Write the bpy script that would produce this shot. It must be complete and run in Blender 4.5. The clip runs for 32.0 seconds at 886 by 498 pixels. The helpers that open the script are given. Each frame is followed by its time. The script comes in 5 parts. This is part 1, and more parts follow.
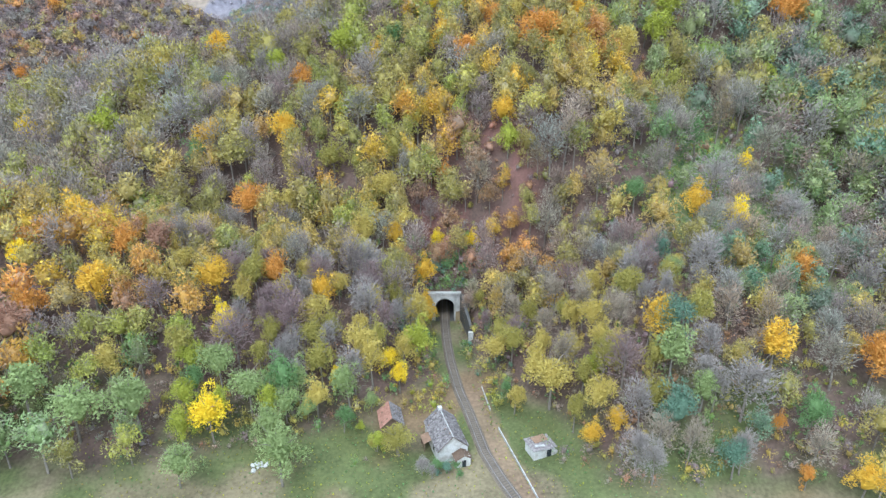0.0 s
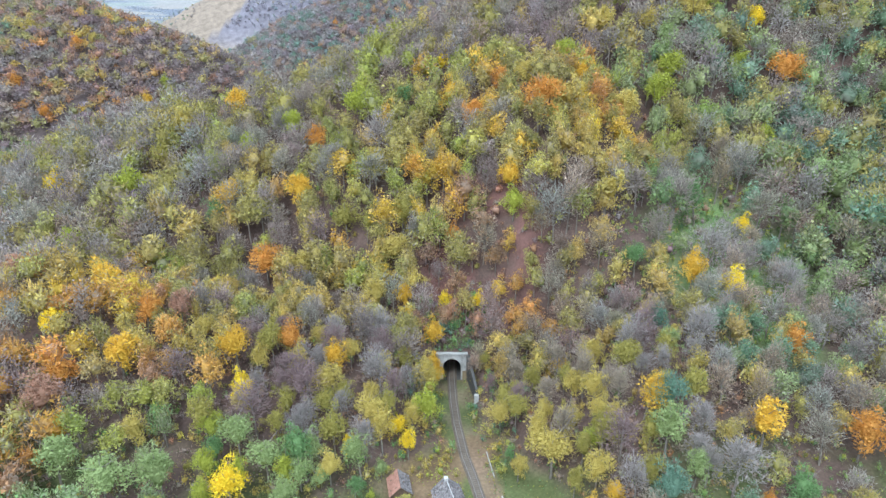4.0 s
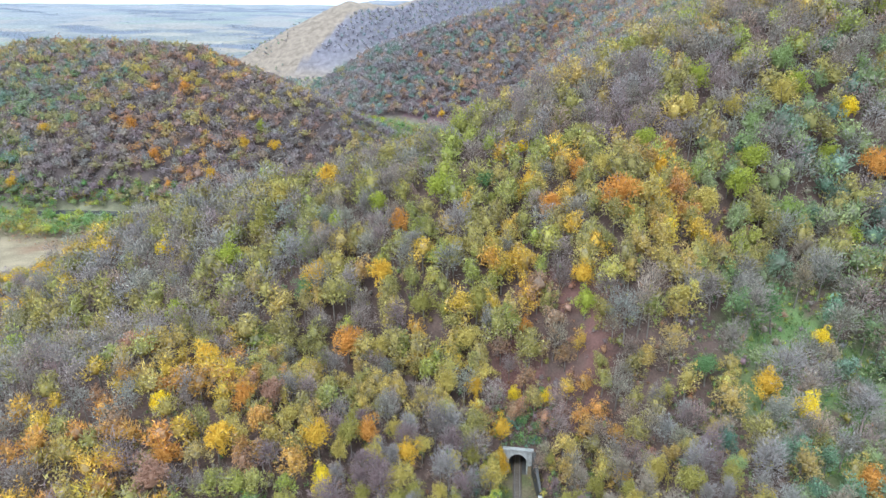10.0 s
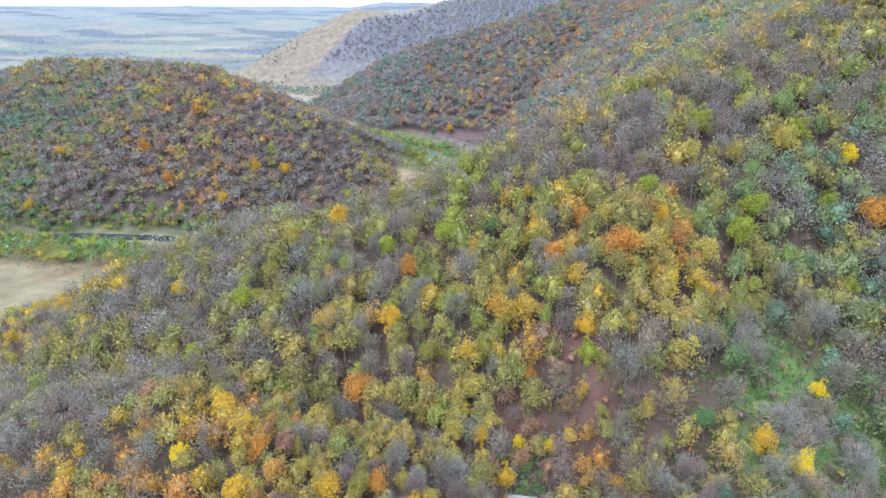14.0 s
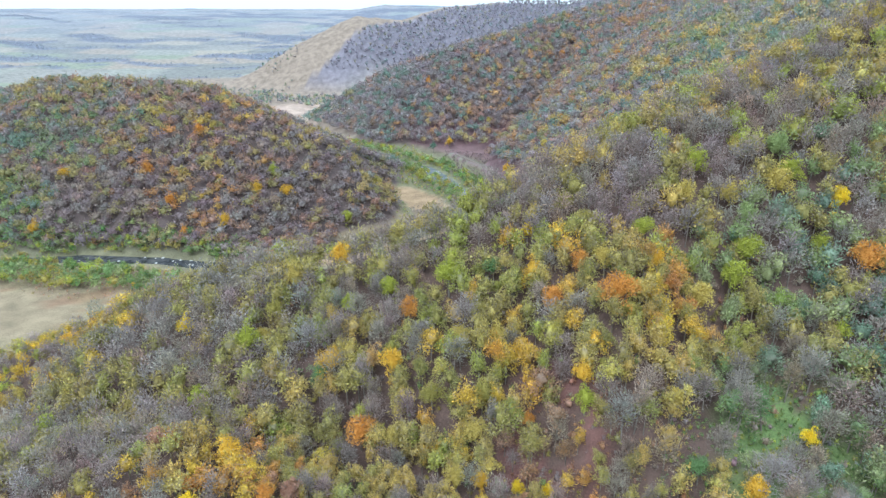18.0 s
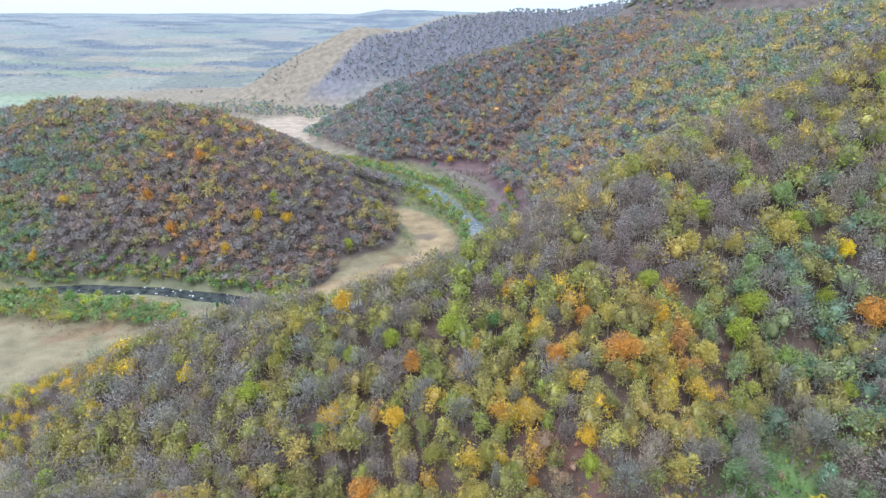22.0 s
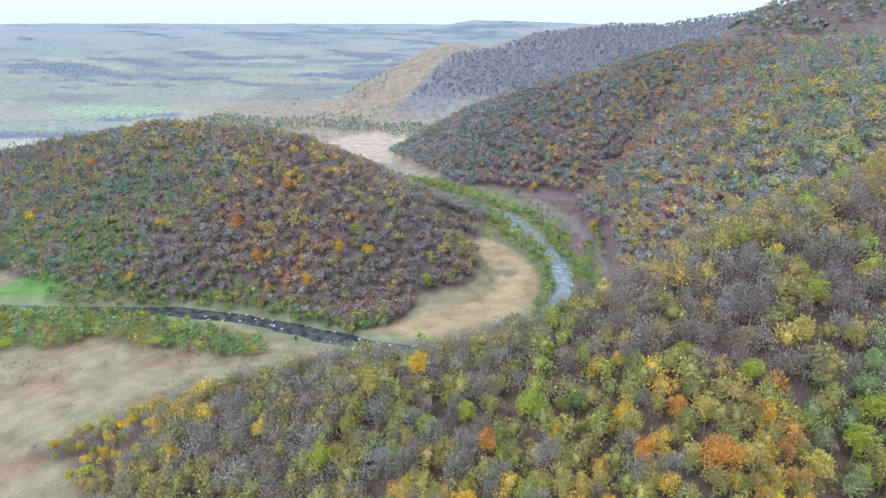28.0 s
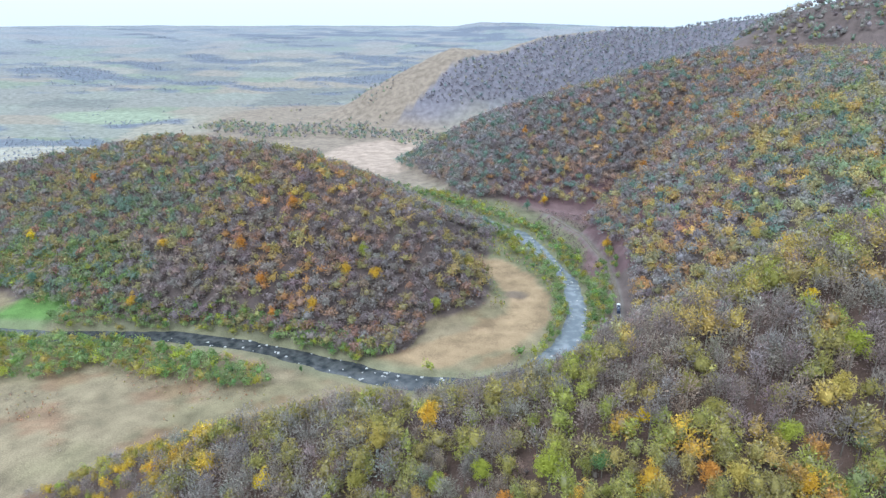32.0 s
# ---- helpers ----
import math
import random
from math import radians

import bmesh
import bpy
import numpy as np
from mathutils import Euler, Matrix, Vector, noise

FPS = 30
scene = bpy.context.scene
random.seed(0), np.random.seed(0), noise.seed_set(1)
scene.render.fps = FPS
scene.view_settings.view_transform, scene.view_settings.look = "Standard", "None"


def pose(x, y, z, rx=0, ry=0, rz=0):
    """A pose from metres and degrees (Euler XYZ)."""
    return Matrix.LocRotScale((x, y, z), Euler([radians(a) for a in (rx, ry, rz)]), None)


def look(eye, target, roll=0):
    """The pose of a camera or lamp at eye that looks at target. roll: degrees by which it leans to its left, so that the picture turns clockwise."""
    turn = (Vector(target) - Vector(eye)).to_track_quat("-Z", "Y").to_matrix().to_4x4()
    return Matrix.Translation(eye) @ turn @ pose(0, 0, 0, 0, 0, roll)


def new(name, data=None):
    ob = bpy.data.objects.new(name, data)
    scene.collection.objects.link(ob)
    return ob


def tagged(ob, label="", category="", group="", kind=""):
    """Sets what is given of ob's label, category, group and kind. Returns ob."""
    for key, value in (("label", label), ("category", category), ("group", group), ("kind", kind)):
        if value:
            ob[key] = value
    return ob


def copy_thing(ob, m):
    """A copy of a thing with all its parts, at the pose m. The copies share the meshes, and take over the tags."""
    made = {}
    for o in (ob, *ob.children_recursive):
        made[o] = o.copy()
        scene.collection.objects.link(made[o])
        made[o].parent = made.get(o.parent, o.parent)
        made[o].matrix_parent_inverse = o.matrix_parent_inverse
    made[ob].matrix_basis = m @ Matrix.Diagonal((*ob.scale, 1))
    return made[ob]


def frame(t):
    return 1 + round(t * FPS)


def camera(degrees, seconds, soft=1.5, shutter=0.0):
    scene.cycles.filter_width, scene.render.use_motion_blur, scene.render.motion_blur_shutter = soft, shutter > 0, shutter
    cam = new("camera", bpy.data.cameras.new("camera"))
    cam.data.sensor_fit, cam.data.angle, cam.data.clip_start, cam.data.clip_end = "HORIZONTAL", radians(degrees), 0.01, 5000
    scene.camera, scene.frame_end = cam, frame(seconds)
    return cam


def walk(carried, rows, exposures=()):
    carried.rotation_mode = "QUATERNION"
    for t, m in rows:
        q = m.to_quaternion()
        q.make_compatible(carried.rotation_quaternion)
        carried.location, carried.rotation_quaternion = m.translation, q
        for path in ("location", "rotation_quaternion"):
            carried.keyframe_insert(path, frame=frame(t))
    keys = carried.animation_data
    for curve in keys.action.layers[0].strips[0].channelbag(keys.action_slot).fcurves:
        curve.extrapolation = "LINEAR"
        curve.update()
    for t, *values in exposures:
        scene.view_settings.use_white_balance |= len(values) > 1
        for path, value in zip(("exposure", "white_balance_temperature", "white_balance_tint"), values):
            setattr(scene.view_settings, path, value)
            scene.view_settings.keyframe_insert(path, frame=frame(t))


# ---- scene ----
cam = camera(71.3, 32.0, 1.4)
METRES, EYE, TILT, LEAN, TURN = 160.0, 92.0, -23.0, 0.0, 0.0
ROWS = [
    (0.0, 0.0, 0.0, 0.0, 0.0, 0.0, -0.0),
    (0.5, -0.0009, -0.006, 0.0101, 0.18, -0.03, -0.08),
    (1.0, 0.0001, -0.0117, 0.0191, 0.35, 0.01, -0.12),
    (1.5, 0.0008, -0.018, 0.0295, 0.48, 0.02, -0.2),
    (2.0, 0.0014, -0.0245, 0.0411, 0.59, 0.01, -0.25),
    (2.5, 0.002, -0.0315, 0.0536, 0.71, 0.0, -0.29),
    (3.0, 0.0028, -0.0386, 0.067, 0.77, 0.03, -0.29),
    (3.5, 0.003, -0.0451, 0.0809, 0.82, 0.5, -0.31),
    (4.0, 0.0036, -0.0517, 0.0948, 0.88, 1.21, -0.27),
    (4.5, 0.0034, -0.0579, 0.1086, 0.93, 1.92, -0.28),
    (6.5, 0.0017, -0.0832, 0.1656, 1.04, 2.15, -0.34),
    (7.0, 0.0016, -0.0885, 0.1792, 1.35, 2.19, -0.49),
    (7.5, 0.0002, -0.0934, 0.1941, 2.18, 2.22, -0.85),
    (8.0, -0.0012, -0.0972, 0.2095, 3.56, 2.21, -1.49),
    (8.5, -0.0021, -0.101, 0.2257, 4.42, 2.17, -1.82),
    (9.0, -0.0028, -0.1047, 0.2407, 6.08, 2.11, -2.58),
    (9.5, -0.0022, -0.1103, 0.2536, 6.95, 2.06, -2.95),
    (10.0, -0.002, -0.1165, 0.2661, 7.52, 2.01, -3.21),
    (10.5, -0.002, -0.1226, 0.2799, 7.92, 1.99, -3.34),
    (11.0, -0.0025, -0.129, 0.2938, 8.14, 1.99, -3.42),
    (11.5, -0.0022, -0.1353, 0.3082, 8.34, 1.94, -3.48),
    (12.0, -0.0017, -0.1414, 0.3223, 8.53, 1.94, -3.56),
    (12.5, -0.0014, -0.1473, 0.3374, 8.29, 1.93, -3.44),
    (13.0, -0.0017, -0.1537, 0.3521, 8.25, 1.92, -3.41),
    (13.5, -0.002, -0.1596, 0.3662, 8.24, 1.9, -3.39),
    (14.0, -0.0019, -0.1658, 0.3799, 8.21, 1.87, -3.39),
    (14.5, -0.0014, -0.1711, 0.3922, 8.21, 1.88, -3.38),
    (16.5, -0.0024, -0.1932, 0.4426, 8.16, 1.89, -3.38),
    (17.0, -0.0027, -0.1975, 0.4562, 8.16, 1.88, -3.37),
    (17.5, -0.004, -0.2003, 0.4713, 8.17, 1.88, -3.36),
    (18.0, -0.0053, -0.2021, 0.4869, 8.16, 1.85, -3.37),
    (18.5, -0.007, -0.2026, 0.503, 8.15, 1.83, -3.38),
    (19.0, -0.0087, -0.2026, 0.52, 8.15, 1.78, -3.38),
    (19.5, -0.0111, -0.2019, 0.5363, 8.14, 2.07, -3.38),
    (20.0, -0.0133, -0.201, 0.5531, 8.14, 2.05, -3.39),
    (20.5, -0.0153, -0.2001, 0.5706, 8.14, 2.03, -3.38),
    (21.0, -0.018, -0.199, 0.5883, 8.13, 2.01, -3.4),
    (21.5, -0.02, -0.1977, 0.6055, 8.13, 2.01, -3.38),
    (22.0, -0.0222, -0.1968, 0.6225, 8.13, 2.0, -3.39),
    (22.5, -0.024, -0.1955, 0.64, 8.13, 2.01, -3.4),
    (23.0, -0.026, -0.1942, 0.6581, 8.12, 2.07, -3.41),
    (23.5, -0.0282, -0.1925, 0.6751, 8.46, 2.59, -3.55),
    (24.0, -0.0315, -0.1905, 0.6935, 10.71, 2.42, -4.52),
    (24.5, -0.0329, -0.1871, 0.7094, 12.93, 2.24, -5.44),
    (25.0, -0.0352, -0.1828, 0.7236, 13.67, 2.17, -5.73),
    (25.5, -0.0383, -0.1775, 0.7352, 14.18, 2.13, -5.97),
    (27.5, -0.0537, -0.1475, 0.7712, 15.12, 2.01, -6.29),
    (28.0, -0.0591, -0.1379, 0.7822, 15.28, 2.02, -6.37),
    (28.5, -0.065, -0.1283, 0.7957, 15.42, 1.99, -6.4),
    (29.0, -0.0716, -0.1182, 0.8108, 15.48, 1.96, -6.4),
    (29.5, -0.0793, -0.1077, 0.8263, 15.54, 1.96, -6.44),
    (30.0, -0.0866, -0.097, 0.8415, 15.61, 1.97, -6.47),
    (30.5, -0.0939, -0.0862, 0.8566, 15.67, 1.97, -6.49),
    (31.0, -0.101, -0.0759, 0.8712, 15.72, 1.97, -6.49),
    (31.5, -0.1076, -0.0658, 0.8848, 15.78, 1.97, -6.53),
    (32.0, -0.1136, -0.0564, 0.898, 15.83, 1.97, -6.52),
]
walk(cam, [(t, pose(0, 0, EYE, TILT, LEAN, TURN) @ pose(METRES * x, METRES * y, METRES * z, 90 + pitch, roll, yaw)) for t, x, y, z, yaw, pitch, roll in ROWS], [(0.0, 0.33, 5450, 4), (16.0, 0.14, 5450, 4), (32.0, -0.08, 5450, 4)])

# ---- world and light: a bright overcast autumn day ----
world = bpy.data.worlds.new("overcast_sky")
scene.world = world
world.use_nodes = True
wn, wl = world.node_tree.nodes, world.node_tree.links
wn.clear()
sky = wn.new("ShaderNodeTexSky")
sky.sky_type = "NISHITA"
sky.sun_disc = False
sky.sun_elevation, sky.sun_rotation = radians(48), radians(200)
sky.air_density, sky.dust_density, sky.ozone_density = 1.2, 3.0, 1.5
scale_sky = wn.new("ShaderNodeVectorMath")
scale_sky.operation = "SCALE"
scale_sky.inputs["Scale"].default_value = 0.10
wl.new(sky.outputs[0], scale_sky.inputs[0])
cloud = wn.new("ShaderNodeMixRGB")
cloud.inputs[0].default_value = 0.78
cloud.inputs[2].default_value = (0.90, 0.95, 1.0, 1)
wl.new(scale_sky.outputs[0], cloud.inputs[1])
# an overcast sky is about three times as bright overhead as at the horizon
where = wn.new("ShaderNodeTexCoord")
axes = wn.new("ShaderNodeSeparateXYZ")
wl.new(where.outputs["Generated"], axes.inputs[0])
overhead = wn.new("ShaderNodeMapRange")
overhead.inputs[1].default_value, overhead.inputs[2].default_value = 0.0, 1.0
overhead.inputs[3].default_value, overhead.inputs[4].default_value = 1.45, 2.3
wl.new(axes.outputs["Z"], overhead.inputs[0])
bg = wn.new("ShaderNodeBackground")
wl.new(overhead.outputs[0], bg.inputs["Strength"])
wl.new(cloud.outputs[0], bg.inputs[0])
wo = wn.new("ShaderNodeOutputWorld")
wl.new(bg.outputs[0], wo.inputs[0])

sun = new("sun", bpy.data.lights.new("sun", "SUN"))
sun.data.energy, sun.data.angle, sun.data.color = 1.4, radians(14), (1.0, 0.96, 0.9)
sun.matrix_world = look((0, 0, 300), (70, 190, 0))


# ---- materials ----
def material(name, colour, rough=0.85, spread=0.25, grain=8.0, patch=0.6, bump=0.0, metal=0.0, second=None, translucent=0.0,
             attribute="", each=0.0, island=0.0):
    """Noise at two scales over a base colour; each: variation from object to object, island: from piece to piece."""
    m = bpy.data.materials.new(name)
    m.use_nodes = True
    n, l = m.node_tree.nodes, m.node_tree.links
    b = n["Principled BSDF"]
    b.inputs["Roughness"].default_value, b.inputs["Metallic"].default_value = rough, metal
    b.inputs["Specular IOR Level"].default_value = 0.25
    where = n.new("ShaderNodeTexCoord")
    pos = n.new("ShaderNodeNewGeometry")
    if attribute:
        base = n.new("ShaderNodeAttribute")
        base.attribute_name = attribute
        base_out = base.outputs["Color"]
    else:
        base = n.new("ShaderNodeRGB")
        base.outputs[0].default_value = (*colour, 1)
        base_out = base.outputs[0]
    coarse, fine = n.new("ShaderNodeTexNoise"), n.new("ShaderNodeTexNoise")
    for tex, size in ((coarse, patch), (fine, grain)):
        tex.inputs["Scale"].default_value, tex.inputs["Detail"].default_value = size, 5
        l.new(pos.outputs["Position"], tex.inputs["Vector"])
    if second:
        ramp = n.new("ShaderNodeMapRange")
        ramp.inputs[1].default_value, ramp.inputs[2].default_value = 0.42, 0.62
        l.new(coarse.outputs["Fac"], ramp.inputs[0])
        two = n.new("ShaderNodeMixRGB")
        two.inputs[2].default_value = (*second, 1)
        l.new(ramp.outputs[0], two.inputs[0])
        l.new(base_out, two.inputs[1])
        base_out = two.outputs[0]
    total = n.new("ShaderNodeMath")
    total.operation = "ADD"
    l.new(coarse.outputs["Fac"], total.inputs[0])
    l.new(fine.outputs["Fac"], total.inputs[1])
    last = total.outputs[0]
    low, high = 0.6, 1.4
    for amount, source in ((each, "object"), (island, "island")):
        if amount:
            rnd = n.new("ShaderNodeObjectInfo").outputs["Random"] if source == "object" else pos.outputs["Random Per Island"]
            add = n.new("ShaderNodeMath")
            add.operation = "MULTIPLY_ADD"
            add.inputs[1].default_value = amount
            l.new(rnd, add.inputs[0])
            l.new(last, add.inputs[2])
            last = add.outputs[0]
            high += amount
    value = n.new("ShaderNodeMapRange")
    value.inputs[1].default_value, value.inputs[2].default_value = low, high
    value.inputs[3].default_value, value.inputs[4].default_value = 1 - spread, 1 + spread
    l.new(last, value.inputs[0])
    tone = n.new("ShaderNodeVectorMath")
    tone.operation = "SCALE"
    l.new(base_out, tone.inputs[0])
    l.new(value.outputs[0], tone.inputs["Scale"])
    l.new(tone.outputs[0], b.inputs["Base Color"])
    if bump:
        bm_ = n.new("ShaderNodeBump")
        bm_.inputs["Strength"].default_value, bm_.inputs["Distance"].default_value = bump, 0.05
        l.new(fine.outputs["Fac"], bm_.inputs["Height"])
        l.new(bm_.outputs[0], b.inputs["Normal"])
    if translucent:
        tr, mix = n.new("ShaderNodeBsdfTranslucent"), n.new("ShaderNodeMixShader")
        l.new(tone.outputs[0], tr.inputs[0])
        mix.inputs[0].default_value = translucent
        l.new(b.outputs[0], mix.inputs[1])
        l.new(tr.outputs[0], mix.inputs[2])
        l.new(mix.outputs[0], n["Material Output"].inputs[0])
    return m


LEAF = {
    "yellow": (0.82, 0.61, 0.03), "gold": (0.66, 0.42, 0.05), "orange": (0.58, 0.28, 0.06), "rust": (0.38, 0.22, 0.15),
    "ochre": (0.50, 0.40, 0.105), "olive": (0.35, 0.31, 0.08), "lime": (0.37, 0.395, 0.06), "green": (0.16, 0.26, 0.10),
    "willow": (0.30, 0.365, 0.145), "teal": (0.17, 0.27, 0.19), "grey": (0.315, 0.28, 0.26), "plum": (0.265, 0.19, 0.185),
    "fawn": (0.35, 0.29, 0.22)}
BARE = ("grey", "plum", "fawn")
bark = material("grey_bark", (0.24, 0.21, 0.18), 0.95, 0.35, 6, 0.8, 0.4)
forest_leaf = material("forest_leaves", (0.3, 0.3, 0.1), 0.8, 0.30, 1.6, 0.12, translucent=0.2, attribute="tint", island=0.45)
leaf_mat = {k: material(k + ("_twigs" if k in BARE else "_leaves"), c, 0.8, 0.32, 1.6, 0.45, translucent=0.05 if k in BARE else 0.15, each=0.5, island=0.5)
            for k, c in LEAF.items()}
ground_mat = material("ground_cover", (0.3, 0.3, 0.2), 0.97, 0.5, 1.4, 0.08, 0.6, attribute="tint")
concrete = material("weathered_concrete", (0.52, 0.51, 0.49), 0.9, 0.3, 3, 0.6, 0.3, second=(0.30, 0.29, 0.275))
dark_stone = material("dark_grey_stone", (0.10, 0.095, 0.09), 0.95, 0.4, 3, 0.6, 0.5)
whitewash = material("stained_whitewash", (0.62, 0.61, 0.59), 0.9, 0.25, 3, 0.7, 0.1, second=(0.42, 0.40, 0.37))
ballast_mat = material("brown_ballast", (0.185, 0.15, 0.115), 0.97, 0.45, 6, 0.4, 0.8)
rail_steel = material("rusty_rail", (0.33, 0.30, 0.29), 0.45, 0.25, 6, 1.0, 0.1, metal=0.5)
sleeper_wood = material("dark_sleeper", (0.14, 0.118, 0.098), 0.95, 0.35, 5, 1.0, 0.4, each=0.4)
grey_tile = material("mossy_grey_tile", (0.15, 0.13, 0.13), 0.9, 0.65, 4, 2.2, 0.3, second=(0.23, 0.21, 0.20), island=0.9)
red_tile = material("faded_red_tile", (0.36, 0.19, 0.14), 0.9, 0.35, 4, 0.8, 0.3, island=0.8)
rust_sheet = material("rusty_sheet", (0.26, 0.165, 0.11), 0.85, 0.35, 3, 0.7, 0.2)
old_wood = material("old_brown_wood", (0.16, 0.11, 0.08), 0.9, 0.35, 5, 1.0, 0.3)
dark_glass = material("dark_pane", (0.03, 0.035, 0.04), 0.15, 0.2)
boulder_mat = material("pale_boulder", (0.46, 0.45, 0.43), 0.9, 0.3, 3, 1.0, 0.4, each=0.5, island=0.6)
loco_white = material("white_paint", (0.78, 0.78, 0.78), 0.4, 0.08, 3, 0.5)
loco_dark = material("dark_blue_paint", (0.035, 0.045, 0.08), 0.4, 0.15, 3, 0.5)
water_mat = bpy.data.materials.new("river_water")
water_mat.use_nodes = True
_n, _l = water_mat.node_tree.nodes, water_mat.node_tree.links
_b = _n["Principled BSDF"]
_b.inputs["Roughness"].default_value, _b.inputs["IOR"].default_value = 0.12, 1.33
_g, _t, _r, _u = _n.new("ShaderNodeNewGeometry"), _n.new("ShaderNodeTexNoise"), _n.new("ShaderNodeValToRGB"), _n.new("ShaderNodeBump")
_t.inputs["Scale"].default_value, _t.inputs["Detail"].default_value = 0.16, 6
_r.color_ramp.elements[0].position, _r.color_ramp.elements[0].color = 0.35, (0.03, 0.035, 0.04, 1)
_r.color_ramp.elements[1].position, _r.color_ramp.elements[1].color = 0.70, (0.12, 0.12, 0.12, 1)
_u.inputs["Strength"].default_value, _u.inputs["Distance"].default_value = 0.04, 0.2
_w = _n.new("ShaderNodeTexNoise")
_w.inputs["Scale"].default_value, _w.inputs["Detail"].default_value = 0.8, 4
_l.new(_g.outputs["Position"], _t.inputs["Vector"])
_l.new(_g.outputs["Position"], _w.inputs["Vector"])
_l.new(_t.outputs["Fac"], _r.inputs[0])
# Beyond the bend: pale gravel shallows, plus sky reflection painted into the base colour.
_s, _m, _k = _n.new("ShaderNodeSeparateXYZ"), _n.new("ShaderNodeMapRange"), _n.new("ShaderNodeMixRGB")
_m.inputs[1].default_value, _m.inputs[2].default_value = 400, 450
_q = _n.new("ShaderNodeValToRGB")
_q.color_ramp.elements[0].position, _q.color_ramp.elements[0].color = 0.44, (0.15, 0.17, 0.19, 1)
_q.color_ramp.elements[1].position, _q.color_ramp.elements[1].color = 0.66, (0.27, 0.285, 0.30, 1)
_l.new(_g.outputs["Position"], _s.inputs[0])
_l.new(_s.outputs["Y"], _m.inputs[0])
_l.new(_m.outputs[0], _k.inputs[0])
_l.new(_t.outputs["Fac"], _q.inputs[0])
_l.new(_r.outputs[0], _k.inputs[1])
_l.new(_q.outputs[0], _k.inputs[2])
_l.new(_k.outputs[0], _b.inputs["Base Color"])
_l.new(_w.outputs["Fac"], _u.inputs["Height"])
_l.new(_u.outputs[0], _b.inputs["Normal"])


# ---- helpers for meshes ----
def part(name, bm, mat, parent=None, label=""):
    me = bpy.data.meshes.new(name)
    bm.to_mesh(me)
    bm.free()
    me.materials.append(mat)
    ob = new(name, me)
    ob.parent = parent
    if label:
        ob["label"] = label
    return ob


def array_mesh(name, verts, faces, mats, index=None, tint=None):
    """A mesh from numpy arrays of vertices and triangles."""
    me = bpy.data.meshes.new(name)
    nv, nf, k = len(verts), len(faces), faces.shape[1]
    me.vertices.add(nv)
    me.vertices.foreach_set("co", np.asarray(verts, np.float32).ravel())
    me.loops.add(nf * k)
    me.loops.foreach_set("vertex_index", np.asarray(faces, np.int32).ravel())
    me.polygons.add(nf)
    me.polygons.foreach_set("loop_start", np.arange(0, nf * k, k, dtype=np.int32))
    for m in mats:
        me.materials.append(m)
    if index is not None:
        me.polygons.foreach_set("material_index", np.asarray(index, np.int32))
    me.update(calc_edges=True)
    if tint is not None:
        a = me.attributes.new("tint", "FLOAT_COLOR", "POINT")
        rgba = np.ones((nv, 4), np.float32)
        rgba[:, :3] = tint
        a.data.foreach_set("color", rgba.ravel())
    return me


def box(bm, x0, y0, z0, x1, y1, z1, m=None):
    v = [bm.verts.new((x, y, z)) for x in (x0, x1) for y in (y0, y1) for z in (z0, z1)]
    for f in ((0, 1, 3, 2), (4, 6, 7, 5), (0, 4, 5, 1), (2, 3, 7, 6), (0, 2, 6, 4), (1, 5, 7, 3)):
        bm.faces.new([v[i] for i in f])
    if m is not None:
        bmesh.ops.transform(bm, matrix=m, verts=v)
    return v


def boxed(*args, m=None):
    bm = bmesh.new()
    box(bm, *args, m=m)
    return bm


def prism(points, y0, y1):
    """A solid whose outline (x, z) runs from y0 to y1."""
    bm = bmesh.new()
    a = [bm.verts.new((x, y0, z)) for x, z in points]
    b = [bm.verts.new((x, y1, z)) for x, z in points]
    bm.faces.new(a)
    bm.faces.new(b[::-1])
    for i in range(len(a)):
        j = (i + 1) % len(a)
        bm.faces.new((a[j], a[i], b[i], b[j]))
    bmesh.ops.recalc_face_normals(bm, faces=bm.faces)
    return bm


# ---- the lie of the land ----
def smooth(a, b, v):
    u = np.clip((v - a) / (b - a), 0, 1)
    return u * u * (3 - 2 * u)


def along(line, x, y):
    """Distance to a polyline and its third value (a height) at the nearest point."""
    best, val = np.full(np.shape(x), 1e9), np.zeros(np.shape(x))
    for (ax, ay, az), (bx, by, bz) in zip(line, line[1:]):
        ux, uy = bx - ax, by - ay
        s = np.clip(((x - ax) * ux + (y - ay) * uy) / (ux * ux + uy * uy), 0, 1)
        d = np.hypot(x - ax - s * ux, y - ay - s * uy)
        near = d < best
        best, val = np.where(near, d, best), np.where(near, az + s * (bz - az), val)
    return best, val


def waves(x, y, size, seed=0.0):
    """Smooth unevenness, about -1 to 1."""
    u, v = x / size + seed, y / size - 1.7 * seed
    return (np.sin(u + 1.3 * np.sin(v * 0.7)) + np.sin(1.7 * v + 1.1 * np.sin(u * 1.3 + 2)) + 0.6 * np.sin(2.9 * u - 2.3 * v) + 0.5 * np.sin(4.3 * v + 3.7 * u)) / 3.1


